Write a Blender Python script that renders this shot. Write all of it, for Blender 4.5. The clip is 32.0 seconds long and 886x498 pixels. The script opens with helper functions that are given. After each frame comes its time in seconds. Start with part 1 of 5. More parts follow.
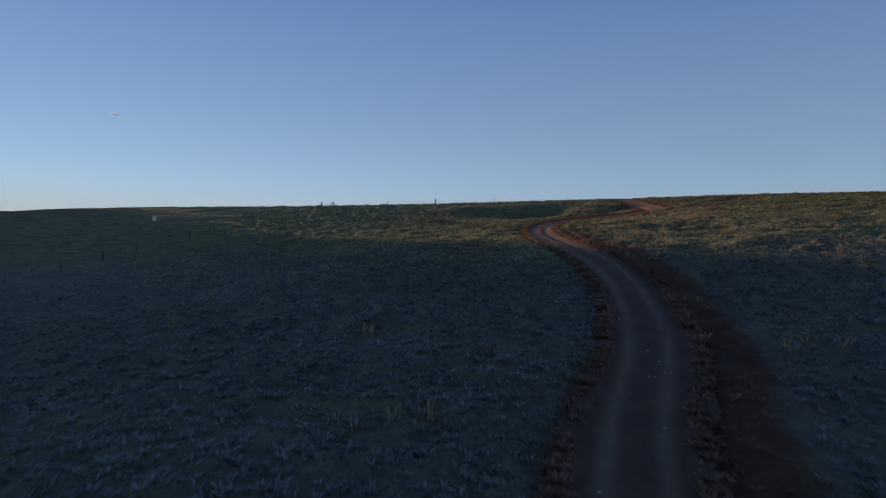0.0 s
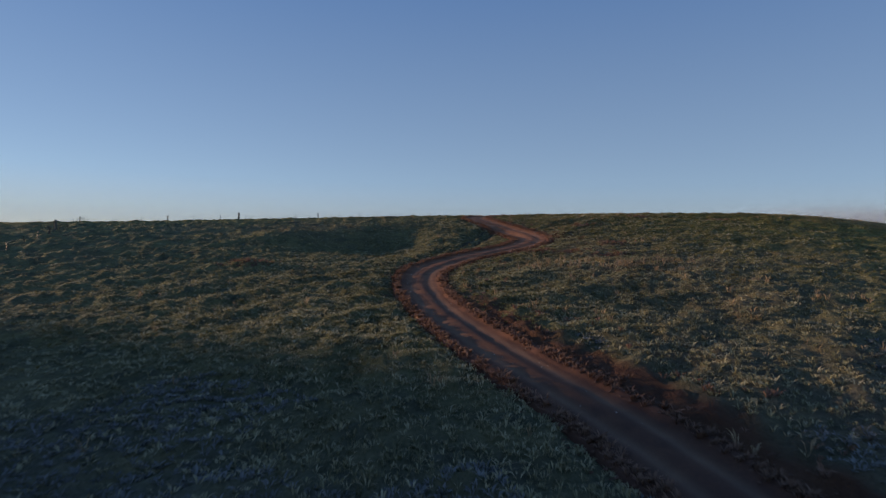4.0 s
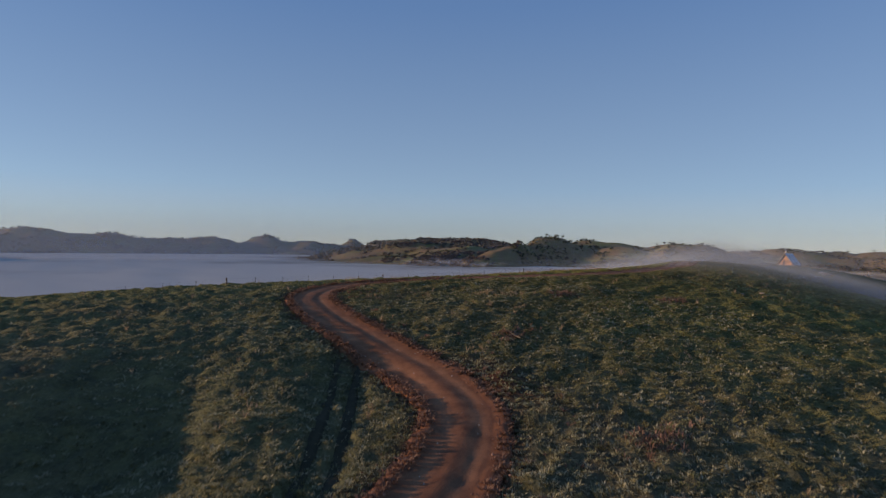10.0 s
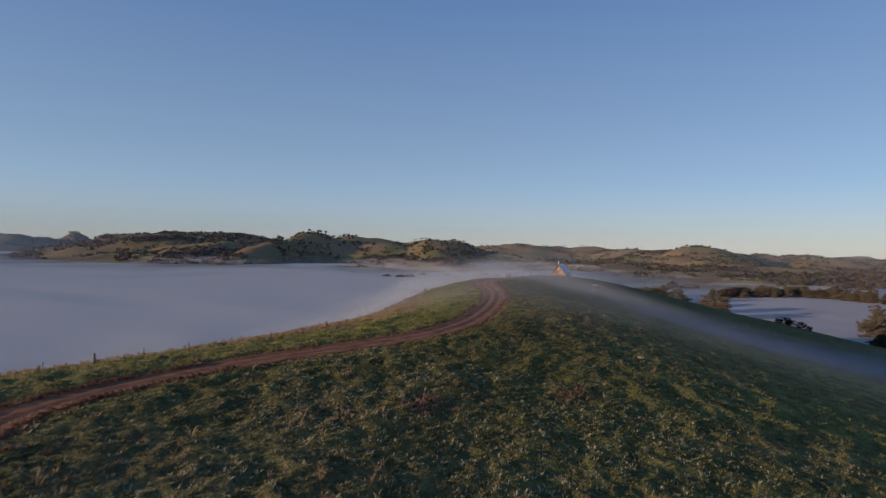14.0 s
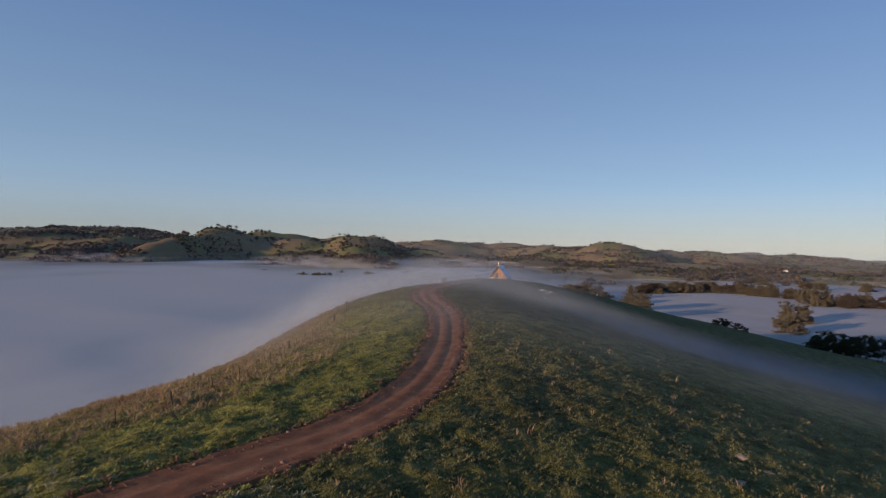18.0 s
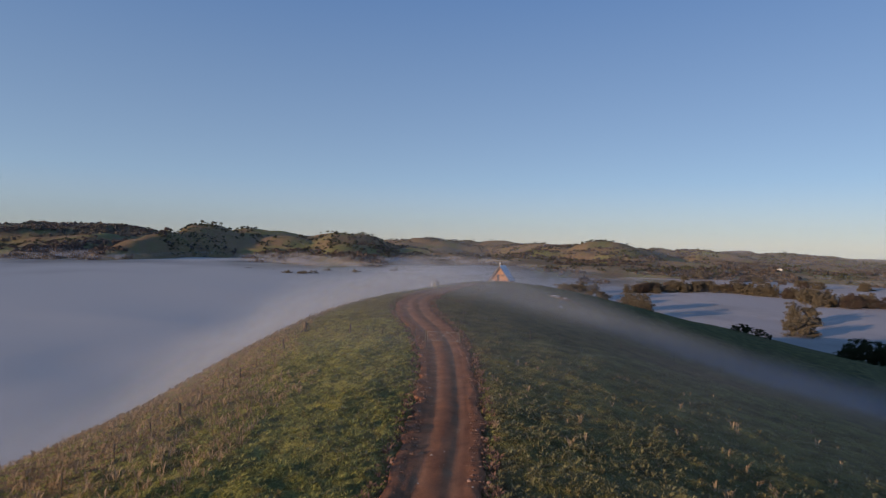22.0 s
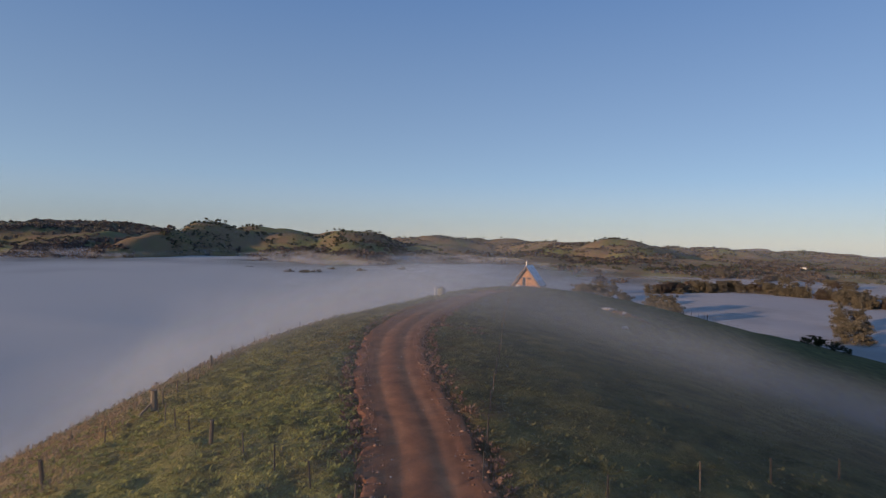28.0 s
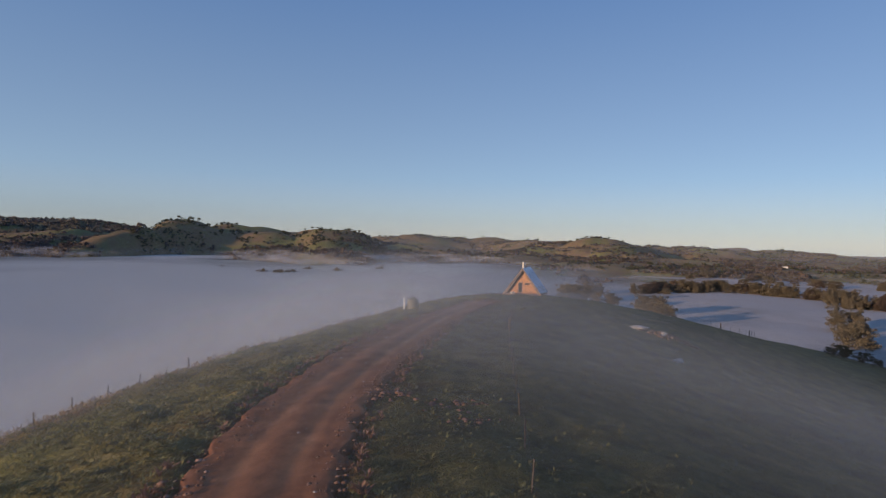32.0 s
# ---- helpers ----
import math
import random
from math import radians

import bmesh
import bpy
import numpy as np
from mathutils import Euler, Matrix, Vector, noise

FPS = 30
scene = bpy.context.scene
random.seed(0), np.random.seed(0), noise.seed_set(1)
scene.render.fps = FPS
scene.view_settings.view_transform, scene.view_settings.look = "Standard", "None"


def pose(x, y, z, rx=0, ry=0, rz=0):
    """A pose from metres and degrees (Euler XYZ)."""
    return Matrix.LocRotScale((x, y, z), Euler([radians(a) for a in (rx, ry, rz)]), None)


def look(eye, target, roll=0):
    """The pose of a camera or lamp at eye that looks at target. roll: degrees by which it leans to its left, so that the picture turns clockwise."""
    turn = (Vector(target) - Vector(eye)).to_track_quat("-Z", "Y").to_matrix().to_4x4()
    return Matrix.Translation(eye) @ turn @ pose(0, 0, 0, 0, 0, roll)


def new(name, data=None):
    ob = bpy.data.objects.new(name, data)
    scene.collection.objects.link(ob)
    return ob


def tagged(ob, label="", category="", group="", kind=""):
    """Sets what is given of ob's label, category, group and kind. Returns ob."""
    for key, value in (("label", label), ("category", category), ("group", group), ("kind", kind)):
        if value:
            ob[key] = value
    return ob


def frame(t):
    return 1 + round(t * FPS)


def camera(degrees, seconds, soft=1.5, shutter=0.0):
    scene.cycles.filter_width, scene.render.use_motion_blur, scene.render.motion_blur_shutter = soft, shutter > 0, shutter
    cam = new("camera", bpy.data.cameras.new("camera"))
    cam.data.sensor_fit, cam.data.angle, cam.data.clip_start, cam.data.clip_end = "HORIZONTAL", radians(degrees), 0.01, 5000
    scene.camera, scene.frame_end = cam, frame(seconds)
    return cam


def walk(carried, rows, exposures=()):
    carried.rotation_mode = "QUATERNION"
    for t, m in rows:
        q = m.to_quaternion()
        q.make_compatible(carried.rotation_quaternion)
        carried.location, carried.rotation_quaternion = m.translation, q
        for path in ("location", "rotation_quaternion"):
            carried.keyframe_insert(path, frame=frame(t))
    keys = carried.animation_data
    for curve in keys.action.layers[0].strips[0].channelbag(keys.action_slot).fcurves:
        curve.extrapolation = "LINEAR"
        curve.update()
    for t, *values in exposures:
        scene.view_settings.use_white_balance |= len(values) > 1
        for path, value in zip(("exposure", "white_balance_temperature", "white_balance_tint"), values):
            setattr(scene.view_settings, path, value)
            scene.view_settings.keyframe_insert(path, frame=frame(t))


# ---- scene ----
# ---- camera: a drone that climbs along the track and glides towards the hut ----
cam = camera(76.0, 32.0, soft=1.25, shutter=0.4)
PATH = [
    (0.0, pose(0.78, 3.99, 13.99, 89.30, -1.34, 0.08)),
    (0.5, pose(0.11, 8.08, 14.85, 89.29, -1.23, -1.99)),
    (1.0, pose(-0.42, 12.18, 15.69, 89.26, -1.13, -4.17)),
    (1.5, pose(-0.86, 16.27, 16.51, 89.20, -1.05, -6.52)),
    (2.0, pose(-1.18, 20.27, 17.33, 89.12, -0.97, -8.95)),
    (2.5, pose(-1.40, 24.10, 18.15, 89.10, -0.91, -11.27)),
    (3.0, pose(-1.78, 27.89, 18.97, 89.16, -0.90, -14.19)),
    (3.5, pose(-1.56, 31.74, 19.72, 89.23, -0.95, -16.86)),
    (5.5, pose(1.16, 47.51, 22.84, 89.68, -1.20, -25.14)),
    (6.0, pose(2.23, 51.52, 23.84, 89.77, -1.20, -25.40)),
    (6.5, pose(3.51, 55.57, 24.92, 89.82, -1.15, -25.83)),
    (7.0, pose(4.94, 59.58, 26.04, 89.83, -1.08, -26.37)),
    (7.5, pose(6.36, 63.48, 27.09, 89.87, -1.01, -28.17)),
    (8.0, pose(7.90, 67.44, 28.09, 89.97, -0.94, -29.72)),
    (8.5, pose(9.41, 71.27, 29.19, 89.97, -0.90, -31.65)),
    (9.0, pose(10.96, 75.14, 30.32, 89.96, -0.92, -34.08)),
    (9.5, pose(12.65, 79.02, 31.46, 89.92, -0.95, -36.45)),
    (10.0, pose(14.56, 83.14, 32.61, 89.87, -0.92, -38.93)),
    (10.5, pose(16.47, 87.04, 33.73, 89.84, -0.91, -41.52)),
    (11.0, pose(18.50, 90.83, 34.85, 89.81, -0.93, -44.32)),
    (11.5, pose(20.70, 94.42, 35.98, 89.80, -0.98, -47.11)),
    (12.0, pose(22.90, 97.63, 37.05, 89.77, -1.01, -50.16)),
    (12.5, pose(25.69, 101.08, 37.93, 89.71, -1.01, -54.96)),
    (13.0, pose(28.49, 104.42, 38.62, 89.67, -0.97, -57.63)),
    (13.5, pose(31.46, 107.46, 39.28, 89.64, -0.94, -60.02)),
    (14.0, pose(34.63, 110.41, 39.96, 89.58, -0.92, -62.81)),
    (14.5, pose(37.86, 113.17, 40.49, 89.52, -0.91, -64.86)),
    (15.0, pose(41.09, 115.75, 40.85, 89.45, -0.92, -66.93)),
    (15.5, pose(44.62, 118.24, 41.02, 89.40, -0.94, -68.46)),
    (17.5, pose(60.90, 126.08, 40.92, 89.33, -0.99, -70.41)),
    (18.0, pose(64.54, 127.78, 41.00, 89.31, -1.03, -70.99)),
    (18.5, pose(68.13, 129.35, 41.09, 89.29, -1.05, -71.66)),
    (19.0, pose(71.78, 130.85, 41.13, 89.27, -1.06, -72.32)),
    (19.5, pose(75.52, 132.32, 41.11, 89.25, -1.08, -72.63)),
    (20.0, pose(79.07, 133.63, 41.11, 89.20, -1.10, -72.50)),
    (20.5, pose(82.62, 134.85, 41.07, 89.17, -1.11, -72.36)),
    (21.0, pose(86.21, 136.08, 40.96, 89.16, -1.12, -72.24)),
    (21.5, pose(89.89, 137.36, 40.82, 89.12, -1.16, -72.13)),
    (22.0, pose(93.61, 138.62, 40.62, 89.09, -1.17, -72.01)),
    (22.5, pose(97.30, 139.74, 40.45, 89.08, -1.17, -71.90)),
    (23.0, pose(100.98, 140.88, 40.27, 89.06, -1.18, -71.82)),
    (23.5, pose(104.70, 142.04, 40.10, 89.05, -1.16, -71.71)),
    (24.0, pose(108.59, 143.41, 39.98, 89.03, -1.14, -71.66)),
    (24.5, pose(112.31, 144.53, 39.88, 88.99, -1.13, -71.58)),
    (25.0, pose(115.98, 145.66, 39.79, 88.96, -1.11, -71.52)),
    (25.5, pose(119.64, 146.77, 39.64, 88.97, -1.09, -71.45)),
    (27.5, pose(133.14, 151.19, 39.14, 88.91, -1.14, -71.15)),
    (28.0, pose(136.80, 152.32, 39.00, 88.90, -1.12, -71.08)),
    (28.5, pose(140.50, 153.42, 38.93, 88.88, -1.11, -71.00)),
    (29.0, pose(144.09, 154.53, 38.86, 88.87, -1.10, -70.99)),
    (29.5, pose(147.71, 155.63, 38.80, 88.87, -1.11, -71.24)),
    (30.0, pose(151.38, 156.68, 38.71, 88.86, -1.11, -71.62)),
    (30.5, pose(155.07, 157.77, 38.55, 88.88, -1.12, -72.01)),
    (31.0, pose(158.85, 158.88, 38.46, 88.86, -1.13, -72.40)),
    (31.5, pose(162.59, 159.98, 38.32, 88.88, -1.16, -72.79)),
    (32.0, pose(166.30, 160.96, 38.12, 88.84, -1.19, -72.98)),
]
walk(cam, PATH, [(0.0, -0.04, 7150, 25), (32.0, 0.02, 7150, 25)])

# ---- light: clear sky just after sunrise, low sun over the fields to the west of the path ----
SUN_DIR = Vector((-0.788, 0.616, 0.0)).normalized()
SUN_ELEV = radians(7.2)
sun_way = Vector((SUN_DIR.x * math.cos(SUN_ELEV), SUN_DIR.y * math.cos(SUN_ELEV), math.sin(SUN_ELEV)))
world = bpy.data.worlds.new("sky")
world.use_nodes = True
scene.world = world
wn = world.node_tree
sky = wn.nodes.new("ShaderNodeTexSky")
sky.sky_type, sky.sun_disc = "NISHITA", False
sky.sun_elevation = SUN_ELEV
sky.sun_rotation = math.atan2(SUN_DIR.x, SUN_DIR.y)
sky.altitude, sky.air_density, sky.dust_density, sky.ozone_density = 2000, 0.85, 0.0, 3.0
cool = wn.nodes.new("ShaderNodeMix")
cool.data_type, cool.blend_type = "RGBA", "MULTIPLY"
cool.inputs[0].default_value, cool.inputs[7].default_value = 1.0, (1.05, 1.0, 0.925, 1)
wn.links.new(sky.outputs[0], cool.inputs[6])
way_up = wn.nodes.new("ShaderNodeSeparateXYZ")  # thin haze evens the sky, paler towards the horizon
wn.links.new(wn.nodes.new("ShaderNodeTexCoord").outputs["Generated"], way_up.inputs[0])
pale = wn.nodes.new("ShaderNodeValToRGB")
for at, tone in ((0.0, (0.50, 0.615, 0.64)), (0.10, (0.325, 0.545, 0.74)), (0.39, (0.145, 0.345, 0.685)), (0.8, (0.09, 0.24, 0.55))):
    stop = pale.color_ramp.elements.new(at) if at not in (0.0, 0.8) else pale.color_ramp.elements[0 if at == 0.0 else -1]
    stop.position, stop.color = at, (*tone, 1)
wn.links.new(way_up.outputs[2], pale.inputs[0])
lift = wn.nodes.new("ShaderNodeVectorMath")
lift.operation = "SCALE"
lift.inputs["Scale"].default_value = 4.0
wn.links.new(pale.outputs[0], lift.inputs[0])
veil = wn.nodes.new("ShaderNodeMix")
veil.data_type = "RGBA"
veil.inputs[0].default_value = 0.65
wn.links.new(lift.outputs[0], veil.inputs[7])
wn.links.new(cool.outputs[2], veil.inputs[6])
wn.links.new(veil.outputs[2], wn.nodes["Background"].inputs[0])
wn.nodes["Background"].inputs[1].default_value = 0.188
sun = new("sun", bpy.data.lights.new("sun", "SUN"))
sun.data.energy, sun.data.angle, sun.data.color = 5.0, radians(0.6), (1.0, 0.76, 0.50)
sun.matrix_world = look((0, 0, 300), Vector((0, 0, 300)) - sun_way)
scene.cycles.transparent_max_bounces = 80


# ---- materials ----
def material(name, rough=0.9):
    m = bpy.data.materials.new(name)
    m.use_nodes = True
    b = m.node_tree.nodes["Principled BSDF"]
    b.inputs["Roughness"].default_value = rough
    b.inputs["Specular IOR Level"].default_value = 0.2
    return m, m.node_tree, b


def node(nt, kind, **values):
    n = nt.nodes.new("ShaderNode" + kind)
    for k, v in values.items():
        key = k.replace("_", " ")
        if key in n.inputs:
            n.inputs[key].default_value = v
    return n


def ramp(nt, source, stops):
    r = nt.nodes.new("ShaderNodeValToRGB")
    e = r.color_ramp.elements
    while len(e) < len(stops):
        e.new(0.5)
    for el, (at, col) in zip(e, stops):
        el.position, el.color = at, (*col, 1)
    nt.links.new(source, r.inputs[0])
    return r.outputs[0]


def mix(nt, fac, a, b, blend="MIX"):
    m = nt.nodes.new("ShaderNodeMix")
    m.data_type, m.blend_type = "RGBA", blend
    for sock, val in ((m.inputs[0], fac), (m.inputs[6], a), (m.inputs[7], b)):
        if isinstance(val, (int, float)):
            sock.default_value = val
        elif isinstance(val, tuple):
            sock.default_value = (*val, 1)
        else:
            nt.links.new(val, sock)
    return m.outputs[2]


def noise_of(nt, scale, detail=6.0, rough=0.6, coord=None, stretch=None):
    n = node(nt, "TexNoise", Scale=scale, Detail=detail, Roughness=rough)
    if coord is None:
        coord = node(nt, "TexCoord").outputs["Object"]
    if stretch:
        mp = node(nt, "Mapping")
        mp.inputs["Scale"].default_value = stretch
        nt.links.new(coord, mp.inputs[0])
        coord = mp.outputs[0]
    nt.links.new(coord, n.inputs["Vector"])
    return n.outputs[0]


def bump(nt, b, height, strength, distance):
    n = node(nt, "Bump", Strength=strength, Distance=distance)
    nt.links.new(height, n.inputs["Height"])
    nt.links.new(n.outputs[0], b.inputs["Normal"])


def simple(name, dark, light, scale=6.0, rough=0.8, relief=0.3, depth=0.02, metal=0.0, stretch=None, fine=None):
    """Two tones mixed by coarse and fine noise, with a fine relief."""
    m, nt, b = material(name, rough)
    b.inputs["Metallic"].default_value = metal
    n1 = noise_of(nt, scale, stretch=stretch)
    n2 = noise_of(nt, fine or scale * 9, 4.0, stretch=stretch)
    c1 = ramp(nt, n1, [(0.32, dark), (0.68, light)])
    c2 = mix(nt, 0.35, c1, ramp(nt, n2, [(0.3, dark), (0.7, light)]))
    nt.links.new(c2, b.inputs["Base Color"])
    bump(nt, b, n2, relief, depth)
    return m


def ground_material():
    m, nt, b = material("pasture", 0.95)
    big = noise_of(nt, 0.035, 4.0)
    mid = noise_of(nt, 0.45, 5.0, 0.65)
    fine = noise_of(nt, 4.0, 5.0, 0.7)
    green = ramp(nt, mid, [(0.30, (0.065, 0.074, 0.028)), (0.5, (0.165, 0.166, 0.058)), (0.72, (0.310, 0.280, 0.110))])
    dry = ramp(nt, mid, [(0.30, (0.118, 0.077, 0.048)), (0.55, (0.235, 0.152, 0.092)), (0.75, (0.340, 0.226, 0.136))])
    attr = node(nt, "Attribute")
    attr.attribute_name = "dry"
    add = node(nt, "Math")
    add.operation = "ADD"
    sub = node(nt, "MapRange")
    for k, v in zip(range(1, 5), (0.42, 0.72, -0.25, 0.55)):
        sub.inputs[k].default_value = v
    nt.links.new(big, sub.inputs[0])
    nt.links.new(attr.outputs["Fac"], add.inputs[0])
    nt.links.new(sub.outputs[0], add.inputs[1])
    add.use_clamp = True
    col = mix(nt, add.outputs[0], green, dry)
    col = mix(nt, 0.4, col, ramp(nt, fine, [(0.3, (0.45, 0.45, 0.45)), (0.7, (1.35, 1.35, 1.3))]), "MULTIPLY")
    # Grass tone by area, with the shaded slope's darkness put into the colour.
    lush_and_shade = node(nt, "Attribute")
    lush_and_shade.attribute_name = "lush_and_shade"
    col = mix(nt, 1.0, col, mix(nt, lush_and_shade.outputs["Fac"], (0.58, 0.60, 0.62), (1.50, 1.58, 1.30)), "MULTIPLY")
    # Tints the first slope with frost and, painted in, its bluish shade.
    rime_and_shade = node(nt, "Attribute")
    rime_and_shade.attribute_name = "rime_and_shade"
    col = mix(nt, rime_and_shade.outputs["Fac"], col, ramp(nt, fine, [(0.3, (0.105, 0.120, 0.120)), (0.75, (0.235, 0.255, 0.26))]))
    far = node(nt, "Attribute")
    far.attribute_name = "soil"
    soil = ramp(nt, mid, [(0.3, (0.090, 0.036, 0.022)), (0.7, (0.185, 0.078, 0.046))])
    col = mix(nt, far.outputs["Fac"], col, soil)
    # Ground near the track is darkened in colour for shade between tufts.
    bare = node(nt, "Attribute")
    bare.attribute_name = "gap_shade"
    col = mix(nt, bare.outputs["Fac"], col, mix(nt, 1.0, col, (0.80, 0.78, 0.75), "MULTIPLY"))
    nt.links.new(col, b.inputs["Base Color"])
    both = node(nt, "Math")
    both.operation = "ADD"
    nt.links.new(fine, both.inputs[0])
    nt.links.new(noise_of(nt, 1.4, 5.0, 0.7), both.inputs[1])
    bump(nt, b, both.outputs[0], 0.9, 0.5)
    return m


def mist_material(name, scale, low, high, colour=(0.46, 0.52, 0.60)):
    """Thin sheets of mist: lit droplets mixed with clear air by thickness and drifting noise."""
    m = bpy.data.materials.new(name)
    m.use_nodes = True
    nt = m.node_tree
    nt.nodes.remove(nt.nodes["Principled BSDF"])
    out = nt.nodes["Material Output"]
    attr = node(nt, "Attribute")
    attr.attribute_name = "thick"
    n = noise_of(nt, scale, 5.0, 0.6)
    mr = node(nt, "MapRange")
    for k, v in zip(range(1, 5), (low, high, 0.0, 1.0)):
        mr.inputs[k].default_value = v
    nt.links.new(n, mr.inputs[0])
    mul = node(nt, "Math")
    mul.operation, mul.use_clamp = "MULTIPLY", True
    nt.links.new(attr.outputs["Fac"], mul.inputs[0])
    nt.links.new(mr.outputs[0], mul.inputs[1])
    d = node(nt, "BsdfDiffuse", Color=(*colour, 1))
    t = node(nt, "BsdfTranslucent", Color=(*colour, 1))
    half = node(nt, "MixShader", Fac=0.35)
    nt.links.new(d.outputs[0], half.inputs[1])
    nt.links.new(t.outputs[0], half.inputs[2])
    clear = node(nt, "BsdfTransparent")
    ms = node(nt, "MixShader")
    nt.links.new(mul.outputs[0], ms.inputs[0])
    nt.links.new(clear.outputs[0], ms.inputs[1])
    nt.links.new(half.outputs[0], ms.inputs[2])
    nt.links.new(ms.outputs[0], out.inputs[0])
    return m


M_GROUND = ground_material()


def mesh_object(name, verts, faces, mat, smooth=False, attrs=None):
    """An object from numpy vertices and faces of one size, with point attributes."""
    me = bpy.data.meshes.new(name)
    verts, faces = np.asarray(verts, np.float32), np.asarray(faces, np.int32)
    me.vertices.add(len(verts))
    me.vertices.foreach_set("co", verts.ravel())
    k = faces.shape[1]
    me.loops.add(faces.size)
    me.loops.foreach_set("vertex_index", faces.ravel())
    me.polygons.add(len(faces))
    me.polygons.foreach_set("loop_start", np.arange(0, faces.size, k, dtype=np.int32))
    me.polygons.foreach_set("loop_total", np.full(len(faces), k, np.int32))
    if smooth:
        me.polygons.foreach_set("use_smooth", np.ones(len(faces), bool))
    for key, val in (attrs or {}).items():
        a = me.attributes.new(key, "FLOAT", "POINT")
        a.data.foreach_set("value", np.asarray(val, np.float32).ravel())
    me.materials.append(mat)
    me.update(calc_edges=True)
    return new(name, me)


# ---- the lie of the land ----
SWELL_X, SWELL_Y, SWELL = np.arange(-140, 421, 56.0), np.arange(-56, 281, 56.0), 50.0
SWELLS = np.array([
    [21.9, 13.1, 8.7, 12.7, 12.6, 10.9, 8.0, 3.9, 3.1, 2.0, 2.9],
    [9.6, 7.6, 8.1, 5.4, 0.5, 8.3, 5.5, 2.1, 10.7, 2.6, 10.4],
    [8.8, 8.5, 9.1, 18.0, 17.4, 7.6, 14.8, 9.9, 14.0, -4.0, 10.2],
    [15.9, 8.3, 10.8, 4.1, 10.6, 13.9, 6.6, 3.0, 13.8, 8.5, 19.3],
    [10.9, 13.8, 19.4, 17.2, 19.2, 19.6, 19.4, 11.0, 25.9, -6.0, 17.9],
    [10.5, 12.2, 2.1, 14.8, 9.3, -3.0, 29.2, 12.5, 23.6, -4.1, 7.7],
    [16.6, 12.0, 7.7, 10.6, 3.5, -6.4, -8.8, -14.2, 4.0, 5.6, -2.2],
])
VALLEY = -40.0

# bearing from the track (degrees east of north), distance, height over the valley, width across and along the view
HILLS = [
    (-49, 996, 81, 330, 150), (-41.2, 964, 80, 200, 150), (-14.5, 2250, 102, 180, 250), (-6.2, 3600, 129, 400, 300), (0.6, 3600, 149, 230, 300), (6, 3600, 128, 260, 250), (13.3, 3600, 114, 300, 250),
    (19.7, 3650, 136, 120, 200), (24, 3600, 106, 300, 260), (28.4, 3650, 115, 70, 160), (34.5, 2500, 112, 260, 500), (46.7, 1690, 112, 58, 62), (45.1, 1640, 102, 52, 58), (43.6, 1595, 92, 50, 56), (42.1, 1550, 80, 50, 56), (40.6, 1500, 66, 52, 60), (52, 1900, 106, 120, 130), (64.2, 1800, 94, 58, 230),
    (40.5, 2300, 108, 230, 480), (48.6, 1750, 125, 105, 110), (55, 1950, 98, 140, 380), (61, 1850, 103, 130, 380),
]
HILLS2 = [
    (69, 1650, 44, 230, 250), (75, 1500, 36, 220, 170),
    (66, 2000, 66, 150, 380), (69, 2700, 84, 300, 350), (76, 2700, 80, 300, 350), (82, 2300, 78, 200, 420), (88, 2100, 82, 200, 480), (82, 1450, 24, 300, 200), (95, 1520, 23, 400, 200), (108, 1560, 21, 500, 220),
    # The last hill is unseen, added to cast shade over the track's start.
    (94, 2500, 62, 280, 600), (101, 3000, 52, 400, 700), (111, 3200, 30, 500, 700), (125, 3300, 30, 600, 400), (160, 3000, 60, 900, 500), (200, 2500, 70, 900, 500), (288.2, 811, 300, 75, 120),
]
BOWLS = [(49.5, 1500, 30, 140, 110), (58.2, 1560, 14, 26, 120), (78, 2200, 30, 90, 200), (86, 1750, 26, 70, 140), (96, 2050, 24, 90, 180)]
DIPS = [(17, 111, -0.8, 3.2), (36.5, 121, -0.8, 3.2), (30.5, 113.5, -0.5, 2.6), (39, 126, -0.6, 3.5), (14.5, 123, -1.4, 5.5), (8.5, 119, -0.7, 4.0), (4.5, 126, 0.6, 4.5), (19, 122, -1.6, 4.8), (25, 131, -1.0, 4.2), (10, 127, 0.8, 4.8), (-0.5, 104.5, 0.55, 1.3), (33, 116, -0.4, 2.5), (-175, 160, 11.0, 55.0), (251, 154, 0.7, 2.2), (30, 70, -0.5, 4.0), (60, 132, 0.4, 5.0), (90, 128, -0.5, 6.0)]


def swell(x, y):
    z = np.zeros_like(x)
    for j, cy in enumerate(SWELL_Y):
        gy = np.exp(-((y - cy) ** 2) / 2 / SWELL**2)
        for i, cx in enumerate(SWELL_X):
            z += SWELLS[j, i] * gy * np.exp(-((x - cx) ** 2) / 2 / SWELL**2)
    return z


def waves(x, y, length, seed, octaves=3):
    """Smooth irregular relief about 0, from sums of crossed waves."""
    r = np.random.RandomState(seed)
    z = np.zeros(np.shape(x))
    amp = 1.0
    for _ in range(octaves):
        for _ in range(4):
            a, p = r.rand() * math.tau, r.rand() * math.tau
            k = math.tau / length * (0.7 + 0.6 * r.rand())
            z += amp * np.sin(k * (x * math.cos(a) + y * math.sin(a)) + p + 1.3 * np.sin(0.6 * k * (y * math.cos(a) - x * math.sin(a)) + 2 * p))
        length, amp = length / 2.1, amp * 0.5
    return z / 4


